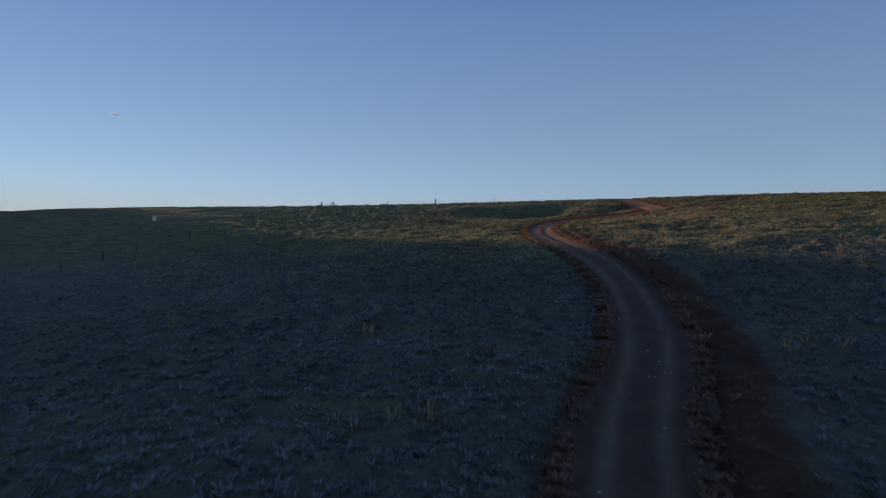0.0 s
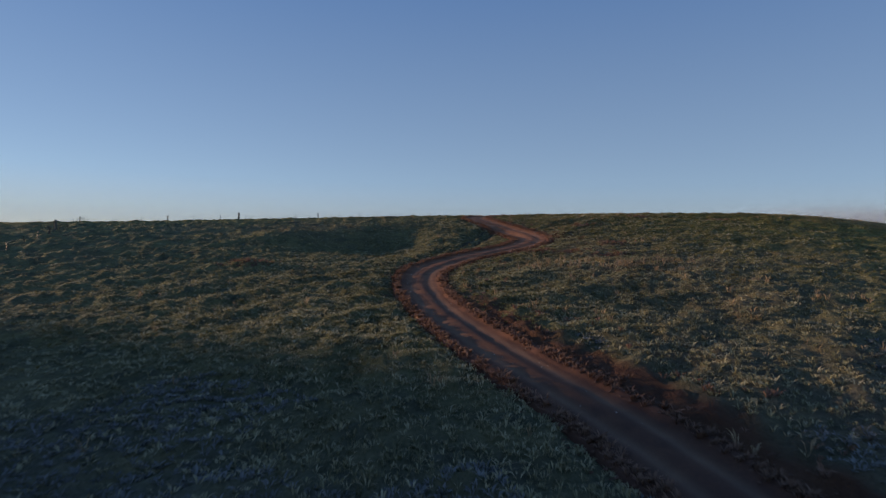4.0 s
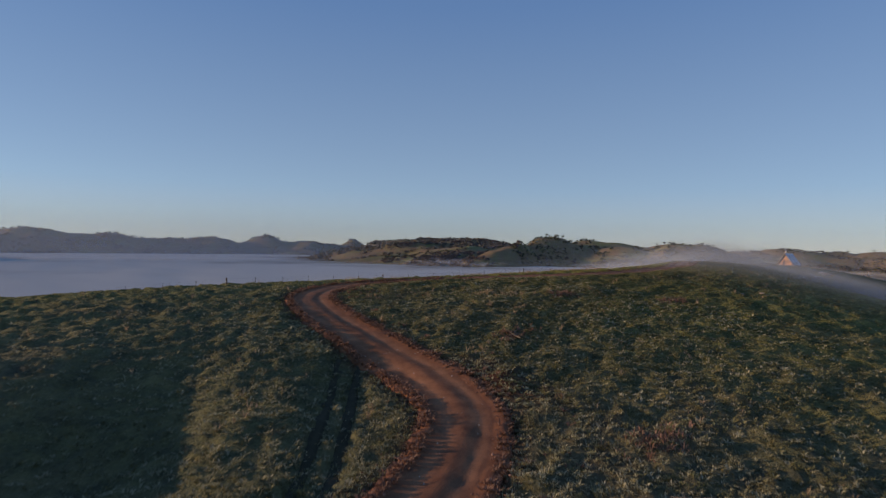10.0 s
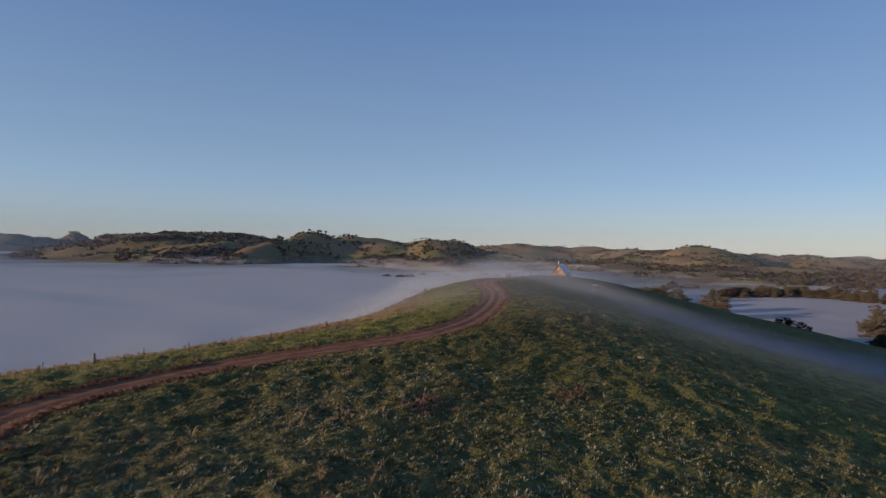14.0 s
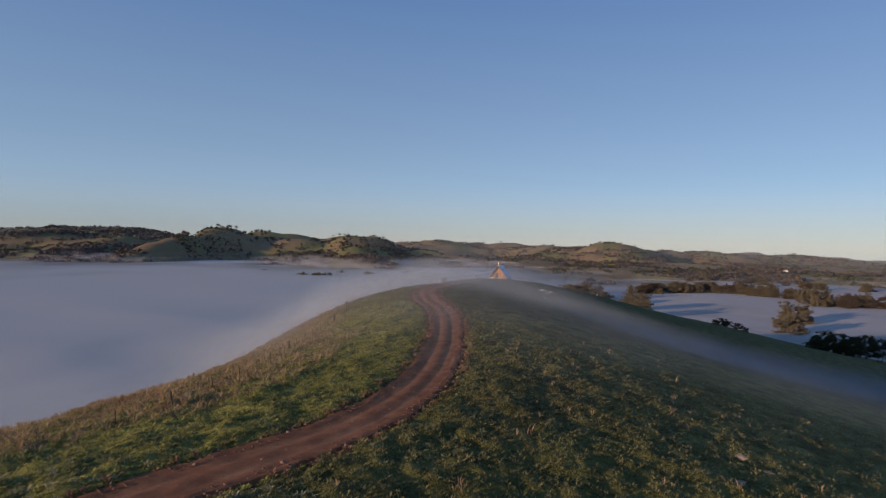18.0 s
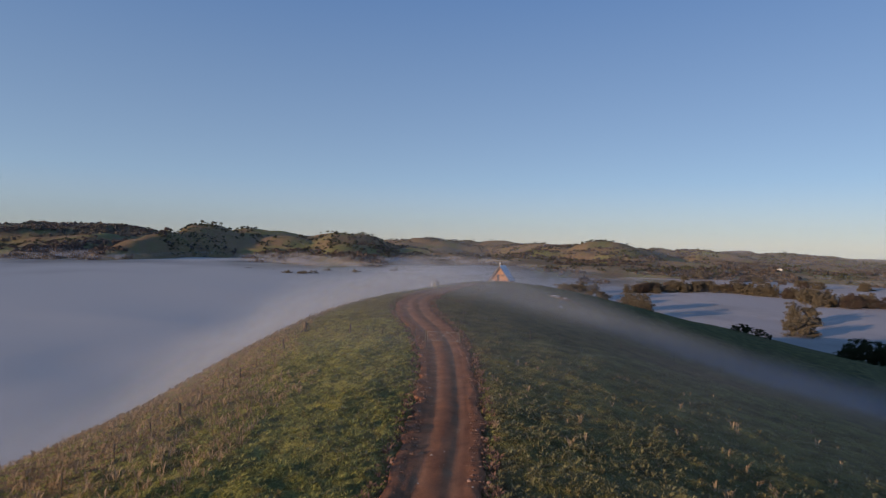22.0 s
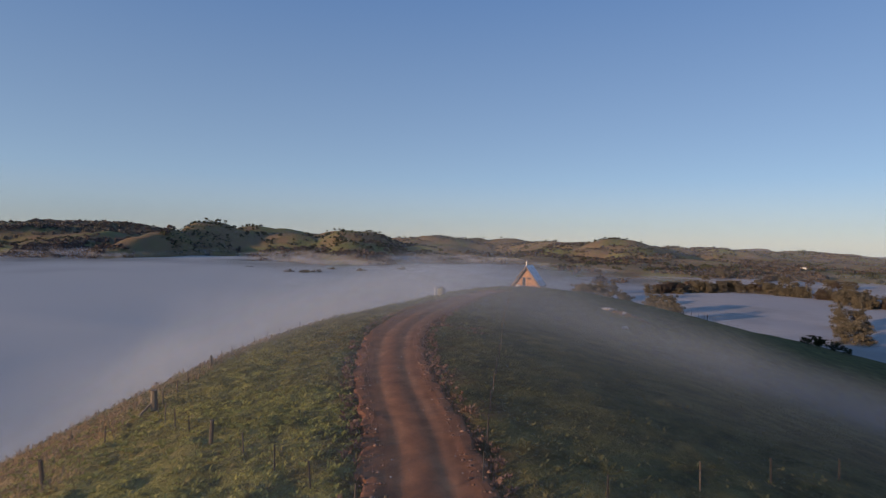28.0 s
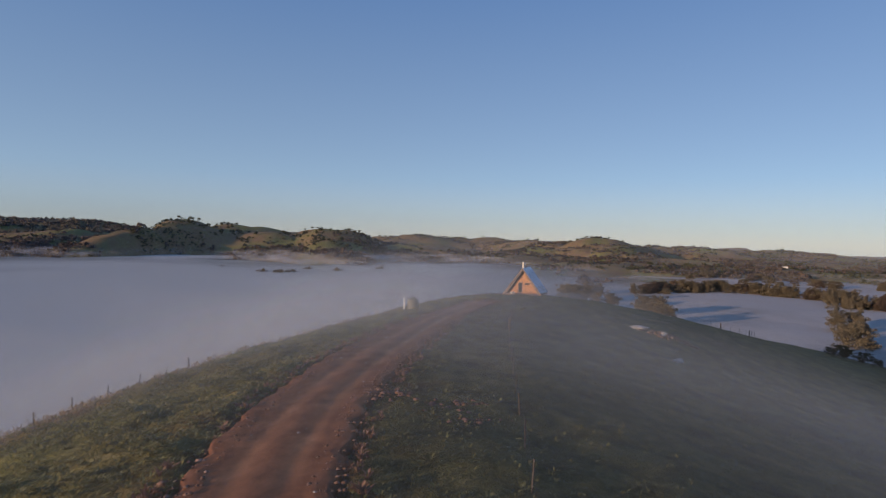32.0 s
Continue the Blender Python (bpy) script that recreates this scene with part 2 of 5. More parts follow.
def land(x, y):
    """Height of the bare land."""
    x, y = np.asarray(x, float), np.asarray(y, float)
    z = VALLEY + swell(x, y)
    dx, dy = x - 166, y - 161
    far = np.sqrt(dx**2 + dy**2)
    top = np.zeros_like(z)
    for bearing, dist, high, across, along in HILLS + HILLS2:
        a = radians(bearing)
        u = dx * math.sin(a) + dy * math.cos(a) - dist
        v = dx * math.cos(a) - dy * math.sin(a)
        top += (high * np.exp(-(u**2) / 2 / along**2 - v**2 / 2 / across**2)) ** 5
    z = z + top**0.2
    rough = np.clip((far - 500) / 900, 0, 1)
    z = z + rough * (6 * waves(x, y, 600, 3, 4) - 2 + 12 * waves(x, y, 330, 17, 2) * np.clip(top**0.2 / 50, 0, 1) * np.clip((112 - top**0.2) / 30, 0.35, 1) - 18 * np.clip(np.abs(waves(x, y, 420, 13, 2)) * -2.2 + 0.8, 0, 1) * np.clip(top**0.2 / 60, 0, 1))
    # shaded bowls in the flanks of the hills
    for bearing, dist, deep, across, along in BOWLS:
        a = radians(bearing)
        u = dx * math.sin(a) + dy * math.cos(a) - dist
        v = dx * math.cos(a) - dy * math.sin(a)
        z = z - deep * np.exp(-(u**2) / 2 / along**2 - v**2 / 2 / across**2)
    # hollows and mounds beside the track
    for px, py, high, wide in DIPS:
        z = z + high * np.exp(-((x - px) ** 2 + (y - py) ** 2) / 2 / wide**2)
    return z


ROAD = [(-3, -30), (1, -5), (5.7, 17.9), (10.4, 30.2), (13, 42), (13.6, 54), (12.8, 66), (13.3, 78), (15.4, 89), (18.8, 96), (24.7, 101.6), (30.5, 105.2),
        (36.4, 108.7), (41.2, 113.6), (43.3, 121), (43.8, 131), (44.4, 140), (47, 150), (53, 156), (62, 158.4), (75.7, 156), (87, 151.2), (97.5, 146.9), (105.5, 145.7),
        (114, 146.2), (127, 149.1), (140, 153.1), (152, 157.4), (163, 162.5), (172, 167.6), (180, 171.4), (190, 175.2), (202, 177.8), (214, 179.6), (234, 182), (258, 182)]


def spline(points, step):
    """Points every step metres along a smooth line through the given ones."""
    p = np.array([(2 * np.array(points[0]) - np.array(points[1]))] + [np.array(q, float) for q in points] + [2 * np.array(points[-1]) - np.array(points[-2])], float)
    out = []
    for i in range(1, len(p) - 2):
        for t in np.linspace(0, 1, 12, endpoint=False):
            out.append(0.5 * (2 * p[i] + (p[i + 1] - p[i - 1]) * t + (2 * p[i - 1] - 5 * p[i] + 4 * p[i + 1] - p[i + 2]) * t**2
                              + (3 * p[i] - p[i - 1] - 3 * p[i + 1] + p[i + 2]) * t**3))
    out = np.array(out + [p[-2]])
    d = np.concatenate([[0], np.cumsum(np.linalg.norm(np.diff(out, axis=0), axis=1))])
    s = np.arange(0, d[-1], step)
    return np.stack([np.interp(s, d, out[:, 0]), np.interp(s, d, out[:, 1])], 1)


TRACK = spline(ROAD, 0.6)
TANGENT = np.gradient(TRACK, axis=0)
TANGENT /= np.linalg.norm(TANGENT, axis=1)[:, None]


def off_track(x, y):
    """Distance from the track's middle, signed: positive to its right; and the step along it."""
    shape = np.shape(x)
    q = np.stack([np.ravel(x), np.ravel(y)], 1)
    best, at = np.full(len(q), 1e9), np.zeros(len(q), int)
    near = (q[:, 0] > -40) & (q[:, 0] < 290) & (q[:, 1] > -60) & (q[:, 1] < 215)
    idx = np.where(near)[0]
    for c in range(0, len(idx), 20000):
        k = idx[c:c + 20000]
        d = (q[k, None, 0] - TRACK[None, ::4, 0]) ** 2 + (q[k, None, 1] - TRACK[None, ::4, 1]) ** 2
        j = d.argmin(1) * 4
        best[k], at[k] = np.sqrt(d[np.arange(len(k)), j // 4]), j
    rel = q - TRACK[at]
    side = rel[:, 0] * TANGENT[at, 1] - rel[:, 1] * TANGENT[at, 0]
    best = np.where(best < 1e8, np.where(np.abs(side) < best, np.abs(side) * (best < 6) + best * (best >= 6), best), best)
    return (np.sign(side) * best).reshape(shape), at.reshape(shape)


HALF = 1.55  # half the width of the track's bed
WIDTH = np.interp(TRACK[:, 0], [13.5, 19, 44, 60, 140, 158, 180, 208, 240], [1.0, 1.3, 1.35, 1.05, 1.0, 1.12, 1.2, 1.3, 1.1])  # it widens in the bends and past the gate


# ---- ground: one sheet, fine along the ridge and coarser out to the horizon ----
def steps(lo, hi, fine, reach):
    inner = np.arange(lo, hi + fine, fine)
    grow = [fine]
    while sum(grow) < reach:
        grow.append(min(grow[-1] * 1.12, 32))
    g = np.cumsum(grow)
    return np.concatenate([lo - g[::-1], inner, inner[-1] + g])


gx, gy = steps(-30, 262, 0.48, 4300), steps(8, 200, 0.48, 4300)
GX, GY = np.meshgrid(gx, gy)
ground_z = land(GX, GY)
off, at_step = off_track(GX, GY)
rel = np.where(np.abs(off) < 30, off / WIDTH[at_step], off)
close = np.clip(1 - np.hypot(GX - 120, GY - 110) / 330, 0, 1)
clump = np.random.RandomState(4).rand(*GX.shape)
clump = 0.5 * clump + 0.25 * (np.roll(clump, 1, 0) + np.roll(clump, 1, 1))
smooth_side = np.clip((GX - 120) / 50, 0, 1) * np.clip((off + 2) / 6, 0, 1)
rough_grass = np.interp(GX, [40, 100], [0.50, 0.36]) * (1 - 0.8 * smooth_side)
tussock = clump**2 * rough_grass + (0.16 * np.clip(waves(GX, GY, 2.1, 11, 2), -0.5, 1) + 0.15 * np.clip(waves(GX, GY, 5, 15, 2), -0.7, 1)) * (1 - 0.85 * smooth_side) + 0.16 * np.clip(waves(GX, GY, 9, 5, 2), -1, 1)
keep = np.clip((np.abs(rel) - HALF - 0.6) / 1.2, 0, 1)
ground_z = ground_z + tussock * np.clip(close * 4, 0, 1) * keep - 0.34 * (np.abs(rel) < HALF + 0.9) - 0.10 * np.exp(-((np.abs(rel) - 2.9) / 0.45) ** 2)
n_x, n_y = len(gx), len(gy)
ii = np.arange(n_x * n_y).reshape(n_y, n_x)
quads = np.stack([ii[:-1, :-1], ii[:-1, 1:], ii[1:, 1:], ii[1:, :-1]], -1).reshape(-1, 4)
side_a, side_b = np.array((23.0, 103.5)), np.array((43.5, 132.0))
way = (side_b - side_a) / np.linalg.norm(side_b - side_a)
along = (GX - side_a[0]) * way[0] + (GY - side_a[1]) * way[1]
across = np.abs((GX - side_a[0]) * way[1] - (GY - side_a[1]) * way[0] + 0.03 * (along - 17) ** 2 * 0.15)
wheel = np.exp(-((across - 0.85) ** 2) / 0.12) * (along > 2) * (along < 33) * keep
ground_z -= np.clip(wheel * 1.6, 0, 1) * (0.24 + tussock * np.clip(close * 4, 0, 1) * keep)
soil = np.clip(1.2 - (np.abs(rel) - HALF + 0.35 * waves(GX, GY, 3.1, 94, 2)) / np.interp(GX, [8, 24, 58, 90, 120, 150], [0.9, 1.9, 1.5, 0.9, 1.1, 1.5]), 0, 1) * (np.abs(off) < 8)
soil = np.maximum(soil, 0.9 * np.clip(1.5 - np.hypot((GX - 46.3) / 3.0, (GY - 117) / 6.0), 0, 1))
soil = np.maximum(soil, 0.8 * np.clip((4.6 - off) / 2.2, 0, 1) * (off > 0) * np.clip((GX - 108) / 12, 0, 1) * np.clip((168 - GX) / 10, 0, 1) * np.clip(0.75 + waves(GX, GY, 3.5, 97, 3), 0, 1))
soil = np.maximum(soil, 0.9 * np.clip((4.9 + 0.5 * waves(GX, GY, 4, 93, 2) - off) / 0.9, 0, 1) * (off > 0) * np.clip((86 - GY) / 12, 0, 1))
soil = np.maximum(soil, 0.8 * np.clip(1 - (np.abs(off) - 2) / 5, 0, 1) * np.clip(waves(GX, GY, 7, 91, 3) * 1.5 + 0.1, 0, 1) * (GX > 150))
left = np.clip((-off - np.interp(GX, [60, 100, 160, 220], [17, 12, 17, 14]) - 3 * waves(GX, GY, 13, 95, 2)) / 7, 0, 1) * np.clip((GX - 60) / 40, 0, 1)
dry = np.clip(left + 0.25 * np.clip((off - 2) / 6, 0, 1) * (GX < 60), 0, 1) * (np.abs(off) < 1000)
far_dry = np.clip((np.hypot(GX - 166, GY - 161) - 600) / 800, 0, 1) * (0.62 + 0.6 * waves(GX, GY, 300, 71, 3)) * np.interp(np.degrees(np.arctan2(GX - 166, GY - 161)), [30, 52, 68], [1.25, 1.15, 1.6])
far_off = np.hypot(GX - 166, GY - 161)
# Beyond x = 150 the grass multiplier drops: the slope's shade painted in.
ground = tagged(mesh_object("ground", np.stack([GX, GY, ground_z], -1).reshape(-1, 3), quads, M_GROUND, True, {"soil": soil, "lush_and_shade": np.clip(0.5 + 0.5 * np.clip((GX - 50) / 40, 0, 1) * np.clip((4 - off) / 6, 0, 1) - 0.5 * np.clip((GX - 150) / 40, 0, 1) * np.clip((off + 1) / 6, 0, 1) - 0.45 * np.clip((GX - 162) / 24, 0, 1), 0.08, 1) * np.clip((700 - far_off) / 300, 0, 1) + 0.50 * np.clip((far_off - 500) / 300, 0, 1), "rime_and_shade": np.clip((180 - GY) / 40, 0, 1) * np.clip((80 - GX) / 30, 0, 1) * 0.26 + 0.36 * np.clip((64 + 20 * np.clip((10 - GX) / 25, 0, 1) - GY) / 26, 0, 1) * np.clip((GX + 160) / 60, 0, 1) * np.clip((90 - GX) / 30, 0, 1), "gap_shade": np.exp(-(np.minimum(np.abs(off), 400) / 42) ** 2), "dry": np.clip(np.maximum(dry, far_dry), 0, 1)}),
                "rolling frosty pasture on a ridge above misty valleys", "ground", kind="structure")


def ground_at(x, y):
    return float(land(np.array([x]), np.array([y]))[0])


def surface(x, y):
    """Height of the ground sheet itself, with its tussocks."""
    i = np.clip(np.searchsorted(gx, x) - 1, 0, n_x - 2)
    j = np.clip(np.searchsorted(gy, y) - 1, 0, n_y - 2)
    u, v = (x - gx[i]) / (gx[i + 1] - gx[i]), (y - gy[j]) / (gy[j + 1] - gy[j])
    return (ground_z[j, i] * (1 - u) + ground_z[j, i + 1] * u) * (1 - v) + (ground_z[j + 1, i] * (1 - u) + ground_z[j + 1, i + 1] * u) * v


# ---- the dirt track ----
def road_material():
    m, nt, b = material("red_dirt", 0.9)
    attr = node(nt, "Attribute")
    attr.attribute_name = "rut"
    mid, fine = noise_of(nt, 0.8, 5.0), noise_of(nt, 9.0, 5.0, 0.7)
    loose = ramp(nt, mid, [(0.3, (0.150, 0.060, 0.030)), (0.7, (0.285, 0.122, 0.060))])
    packed = ramp(nt, mid, [(0.3, (0.215, 0.100, 0.053)), (0.7, (0.365, 0.185, 0.098))])
    col = mix(nt, attr.outputs["Fac"], loose, packed)
    col = mix(nt, 0.5, col, ramp(nt, fine, [(0.3, (0.5, 0.5, 0.5)), (0.75, (1.4, 1.35, 1.3))]), "MULTIPLY")
    # Darkens the early stretch: its shade is put into the dirt's colour.
    rime_and_shade = node(nt, "Attribute")
    rime_and_shade.attribute_name = "rime_and_shade"
    col = mix(nt, rime_and_shade.outputs["Fac"], col, mix(nt, attr.outputs["Fac"], (0.034, 0.027, 0.029), (0.092, 0.082, 0.070)))
    nt.links.new(col, b.inputs["Base Color"])
    bump(nt, b, fine, 0.5, 0.06)
    return m


M_DIRT = road_material()
cross = np.linspace(-HALF - 0.9, HALF + 0.9, 41)
profile = np.where(np.abs(cross) > HALF, 1.0 * np.cos((np.abs(cross) - HALF - 0.40) / 0.45 * math.pi / 2).clip(0), 0)
ragged = 0.34 * waves(TRACK[:, None, 0] + 40 * np.sign(cross), TRACK[:, None, 1] + 0 * cross, 3.3, 37, 3) * np.clip((np.abs(cross) - 1.0) / 0.9, 0, 1)
RX = TRACK[:, None, 0] + (cross * WIDTH[:, None] + ragged) * TANGENT[:, None, 1]
RY = TRACK[:, None, 1] - (cross * WIDTH[:, None] + ragged) * TANGENT[:, None, 0]
edge = np.clip((np.abs(cross) - HALF) / 0.3, 0, 1)[None] * np.ones_like(RX)
bermed = np.clip(np.interp(TRACK[:, 0], [24, 52, 250], [0.13, 0.05, 0.03])[:, None] * (0.75 + 0.7 * waves(RX, RY, 3.7, 29, 3)), 0.0, 0.3)
bed = -0.06 * np.exp(-((np.abs(cross) - 0.85) ** 2) / 0.12) + np.interp(TRACK[:, 0], [30, 60], [0.05, 0.02])[:, None] * np.exp(-(cross**2) / 0.12)
RZ = land(RX, RY) + profile * bermed + bed + 0.03 * waves(RX, RY, 2.3, 21, 2) + edge * (0.06 * waves(RX, RY, 1.5, 27, 2) * bermed * 6 + 0.05 * np.random.RandomState(2).rand(*RX.shape))
RZ[:, [0, -1]] -= 0.36
RZ[:, [0, -1]] -= 0.12
rut = np.exp(-((np.abs(cross + 0.16 * waves(RX, RY, 14, 33, 2)) - 0.82) ** 2) / np.interp(RY, [60, 100], [0.085, 0.15])) * np.clip(np.interp(RY, [60, 100], [0.9, 0.65]) + np.interp(RY, [60, 100], [0.2, 0.5]) * waves(RX, RY, 6, 35, 3), 0.1, 1)
ii = np.arange(RX.size).reshape(RX.shape)
quads = np.stack([ii[:-1, :-1], ii[:-1, 1:], ii[1:, 1:], ii[1:, :-1]], -1).reshape(-1, 4)[:, ::-1]
road = tagged(mesh_object("road", np.stack([RX, RY, RZ], -1).reshape(-1, 3), quads, M_DIRT, True, {"rut": rut, "rime_and_shade": np.interp(RY, [44, 64, 92, 120], [0.72, 0.52, 0.32, 0.0])}),
              "winding red dirt track with two packed wheel ruts", "road", kind="structure")


# ---- old wheel marks that leave the track over the grass ----
# Trodden grass whose colour also holds the shade inside the grooves.
M_MARK = simple("trodden_shaded_grass", (0.030, 0.030, 0.018), (0.070, 0.062, 0.036), 1.2, 0.95, 0.6, 0.05)
SIDE = spline([(25.6, 107.0), (27.5, 109.8), (31.5, 115.6), (36, 122), (40.4, 127.8)], 0.5)
side_way = np.gradient(SIDE, axis=0)
side_way /= np.linalg.norm(side_way, axis=1)[:, None]
for shift in (-0.85, 0.85):
    c = shift * 1.1 + np.linspace(-0.62, 0.62, 5)
    mx, my = SIDE[:, None, 0] + c * side_way[:, None, 1], SIDE[:, None, 1] - c * side_way[:, None, 0]
    mz = land(mx, my) - 0.02 + 0.16 * np.clip(waves(mx, my, 9, 5, 2), -1, 1) + np.array((-0.20, 0.0, -0.03, 0.0, -0.20)) + 0.02 * waves(mx, my, 1.1, 23, 2)
    k = np.arange(mx.size).reshape(mx.shape)
    tagged(mesh_object("wheel_mark", np.stack([mx, my, mz], -1).reshape(-1, 3), np.stack([k[:-1, :-1], k[1:, :-1], k[1:, 1:], k[:-1, 1:]], -1).reshape(-1, 4), M_MARK, True),
           "wheel mark pressed into the grass, painted dark for its groove's shade", "track", kind="structure")


# ---- shapes ----
def tube(p0, p1, r0, r1, n=6):
    """Vertices and faces (as triangles) of a tapered stick."""
    p0, p1 = np.array(p0, float), np.array(p1, float)
    d = p1 - p0
    d /= np.linalg.norm(d) + 1e-9
    a = np.cross(d, (0, 0, 1) if abs(d[2]) < 0.9 else (1, 0, 0))
    a /= np.linalg.norm(a)
    b = np.cross(d, a)
    ang = np.arange(n) / n * math.tau
    ring = np.cos(ang)[:, None] * a + np.sin(ang)[:, None] * b
    v = np.concatenate([p0 + ring * r0, p1 + ring * r1, [p1]])
    f = []
    for i in range(n):
        j = (i + 1) % n
        f += [(i, j, n + j), (i, n + j, n + i), (n + i, n + j, 2 * n)]
    return v, np.array(f)


def join(pieces):
    vs, fs, k = [], [], 0
    for v, f in pieces:
        vs.append(v)
        fs.append(np.asarray(f) + k)
        k += len(v)
    return np.concatenate(vs), np.concatenate(fs)


def prism(outline, depth):
    """A flat outline (x, z) drawn out along y, as a bmesh."""
    bm = bmesh.new()
    a = [bm.verts.new((x, 0, z)) for x, z in outline]
    b = [bm.verts.new((x, depth, z)) for x, z in outline]
    bm.faces.new(a)
    bm.faces.new(b[::-1])
    for i in range(len(a)):
        j = (i + 1) % len(a)
        bm.faces.new((a[j], a[i], b[i], b[j]))
    bmesh.ops.recalc_face_normals(bm, faces=bm.faces)
    return bm


def box(x0, x1, y0, y1, z0, z1, bevel=0.0):
    bm = bmesh.new()
    bmesh.ops.create_cube(bm, size=1)
    for v in bm.verts:
        v.co = ((x0 + x1) / 2 + v.co.x * (x1 - x0), (y0 + y1) / 2 + v.co.y * (y1 - y0), (z0 + z1) / 2 + v.co.z * (z1 - z0))
    if bevel:
        bmesh.ops.bevel(bm, geom=bm.edges[:], offset=bevel, segments=1, affect="EDGES")
    return bm


def cyl(x, y, z0, z1, r, n=16, r2=None):
    bm = bmesh.new()
    bmesh.ops.create_cone(bm, cap_ends=True, segments=n, radius1=r, radius2=r if r2 is None else r2, depth=z1 - z0, matrix=Matrix.Translation((x, y, (z0 + z1) / 2)))
    return bm


def rod(p0, p1, r, n=6):
    v, f = tube(p0, p1, r, r, n)
    bm = bmesh.new()
    vs = [bm.verts.new(c) for c in v]
    for t in f:
        bm.faces.new([vs[i] for i in t])
    return bm


def part(name, bm, mat, parent, label=""):
    me = bpy.data.meshes.new(name)
    bm.to_mesh(me)
    bm.free()
    me.materials.append(mat)
    ob = new(name, me)
    ob.parent = parent
    if label:
        ob["label"] = label
    return ob


def empty(name, label, category, m, group=""):
    ob = new(name)
    ob.matrix_world = m
    return tagged(ob, label, category, group)


def shared(name, me, parent, m=None):
    ob = new(name, me)
    ob.parent = parent
    if m is not None:
        ob.matrix_local = m
    return ob


M_TIMBER = simple("weathered_timber", (0.10, 0.085, 0.065), (0.24, 0.20, 0.155), 3.0, 0.9, 0.5, 0.02, stretch=(6, 6, 0.7))
M_STEEL = simple("dark_steel", (0.035, 0.032, 0.030), (0.08, 0.070, 0.062), 5.0, 0.6, 0.2, 0.004, metal=0.4)
M_GALV = simple("galvanised_steel", (0.38, 0.37, 0.35), (0.56, 0.55, 0.53), 6.0, 0.45, 0.15, 0.003, metal=0.6)
M_DULL = simple("dull_galvanised_steel", (0.17, 0.16, 0.15), (0.30, 0.28, 0.26), 6.0, 0.6, 0.15, 0.003, metal=0.4)
M_WHITE = simple("white_paint", (0.60, 0.60, 0.58), (0.82, 0.82, 0.80), 4.0, 0.5, 0.15, 0.004)
M_CLAD = simple("honey_timber_boards", (0.30, 0.135, 0.058), (0.52, 0.28, 0.14), 2.0, 0.7, 0.35, 0.01, stretch=(0.6, 8, 8))
M_FRAME = simple("grey_timber_frame", (0.13, 0.10, 0.085), (0.26, 0.20, 0.165), 2.0, 0.8, 0.4, 0.01, stretch=(4, 4, 1))
M_ROOF = simple("corrugated_zinc", (0.42, 0.46, 0.53), (0.58, 0.62, 0.68), 1.5, 0.38, 0.15, 0.004, metal=0.55)
M_TANK = simple("olive_tank_plastic", (0.13, 0.13, 0.10), (0.20, 0.20, 0.15), 1.5, 0.55, 0.15, 0.01)
M_ROCK = simple("pale_rock", (0.26, 0.24, 0.22), (0.52, 0.49, 0.45), 2.5, 0.9, 0.7, 0.05)
M_BARK = simple("pale_gum_bark", (0.10, 0.085, 0.07), (0.27, 0.235, 0.20), 0.8, 0.9, 0.5, 0.04, stretch=(3, 3, 0.6))
M_RUBBLE = simple("pale_rubble", (0.17, 0.095, 0.070), (0.34, 0.22, 0.17), 1.5, 0.95, 0.6, 0.03)
M_CLOD = simple("red_clods", (0.085, 0.048, 0.036), (0.18, 0.105, 0.076), 1.2, 0.95, 0.6, 0.03)


def glass_material():
    m, nt, b = material("window_glass", 0.05)
    b.inputs["Base Color"].default_value = (0.03, 0.035, 0.04, 1)
    b.inputs["Specular IOR Level"].default_value = 0.6
    return m


M_GLASS = glass_material()


def leaf_material(name, dark, light, tip):
    m, nt, b = material(name, 0.75)
    geo = node(nt, "NewGeometry")
    per = ramp(nt, geo.outputs["Random Per Island"], [(0.0, dark), (0.6, light), (1.0, tip)])
    big = noise_of(nt, 0.12, 4.0)
    col = mix(nt, 0.55, per, ramp(nt, big, [(0.3, dark), (0.7, tip)]))
    nt.links.new(col, b.inputs["Base Color"])
    t = node(nt, "BsdfTranslucent")
    nt.links.new(col, t.inputs[0])
    ms = node(nt, "MixShader", Fac=0.3)
    nt.links.new(b.outputs[0], ms.inputs[1])
    nt.links.new(t.outputs[0], ms.inputs[2])
    nt.links.new(ms.outputs[0], nt.nodes["Material Output"].inputs[0])
    return m


M_GRASS = leaf_material("green_grass", (0.075, 0.082, 0.042), (0.215, 0.212, 0.108), (0.44, 0.425, 0.27))
M_LUSH = leaf_material("lush_grass", (0.115, 0.145, 0.036), (0.30, 0.32, 0.080), (0.47, 0.44, 0.15))
# Frost together with the blue of the shade, put into the leaf colour.
M_RIME_SHADE = leaf_material("frosted_shade_grass", (0.080, 0.096, 0.090), (0.175, 0.195, 0.19), (0.29, 0.315, 0.315))
M_MEADOW = leaf_material("meadow_grass", (0.064, 0.076, 0.032), (0.170, 0.172, 0.072), (0.32, 0.298, 0.145))
# Short grass for the shaded slope, its shade given by this darker colour.
M_SHORT_SHADE = leaf_material("short_shade_grass", (0.050, 0.060, 0.026), (0.120, 0.128, 0.052), (0.20, 0.195, 0.085))
# Frost tips, with the low sun's highlights painted into the leaf colour.
M_SUN_TIPPED = leaf_material("sunlit_frost_grass", (0.17, 0.17, 0.10), (0.35, 0.335, 0.20), (0.54, 0.51, 0.34))
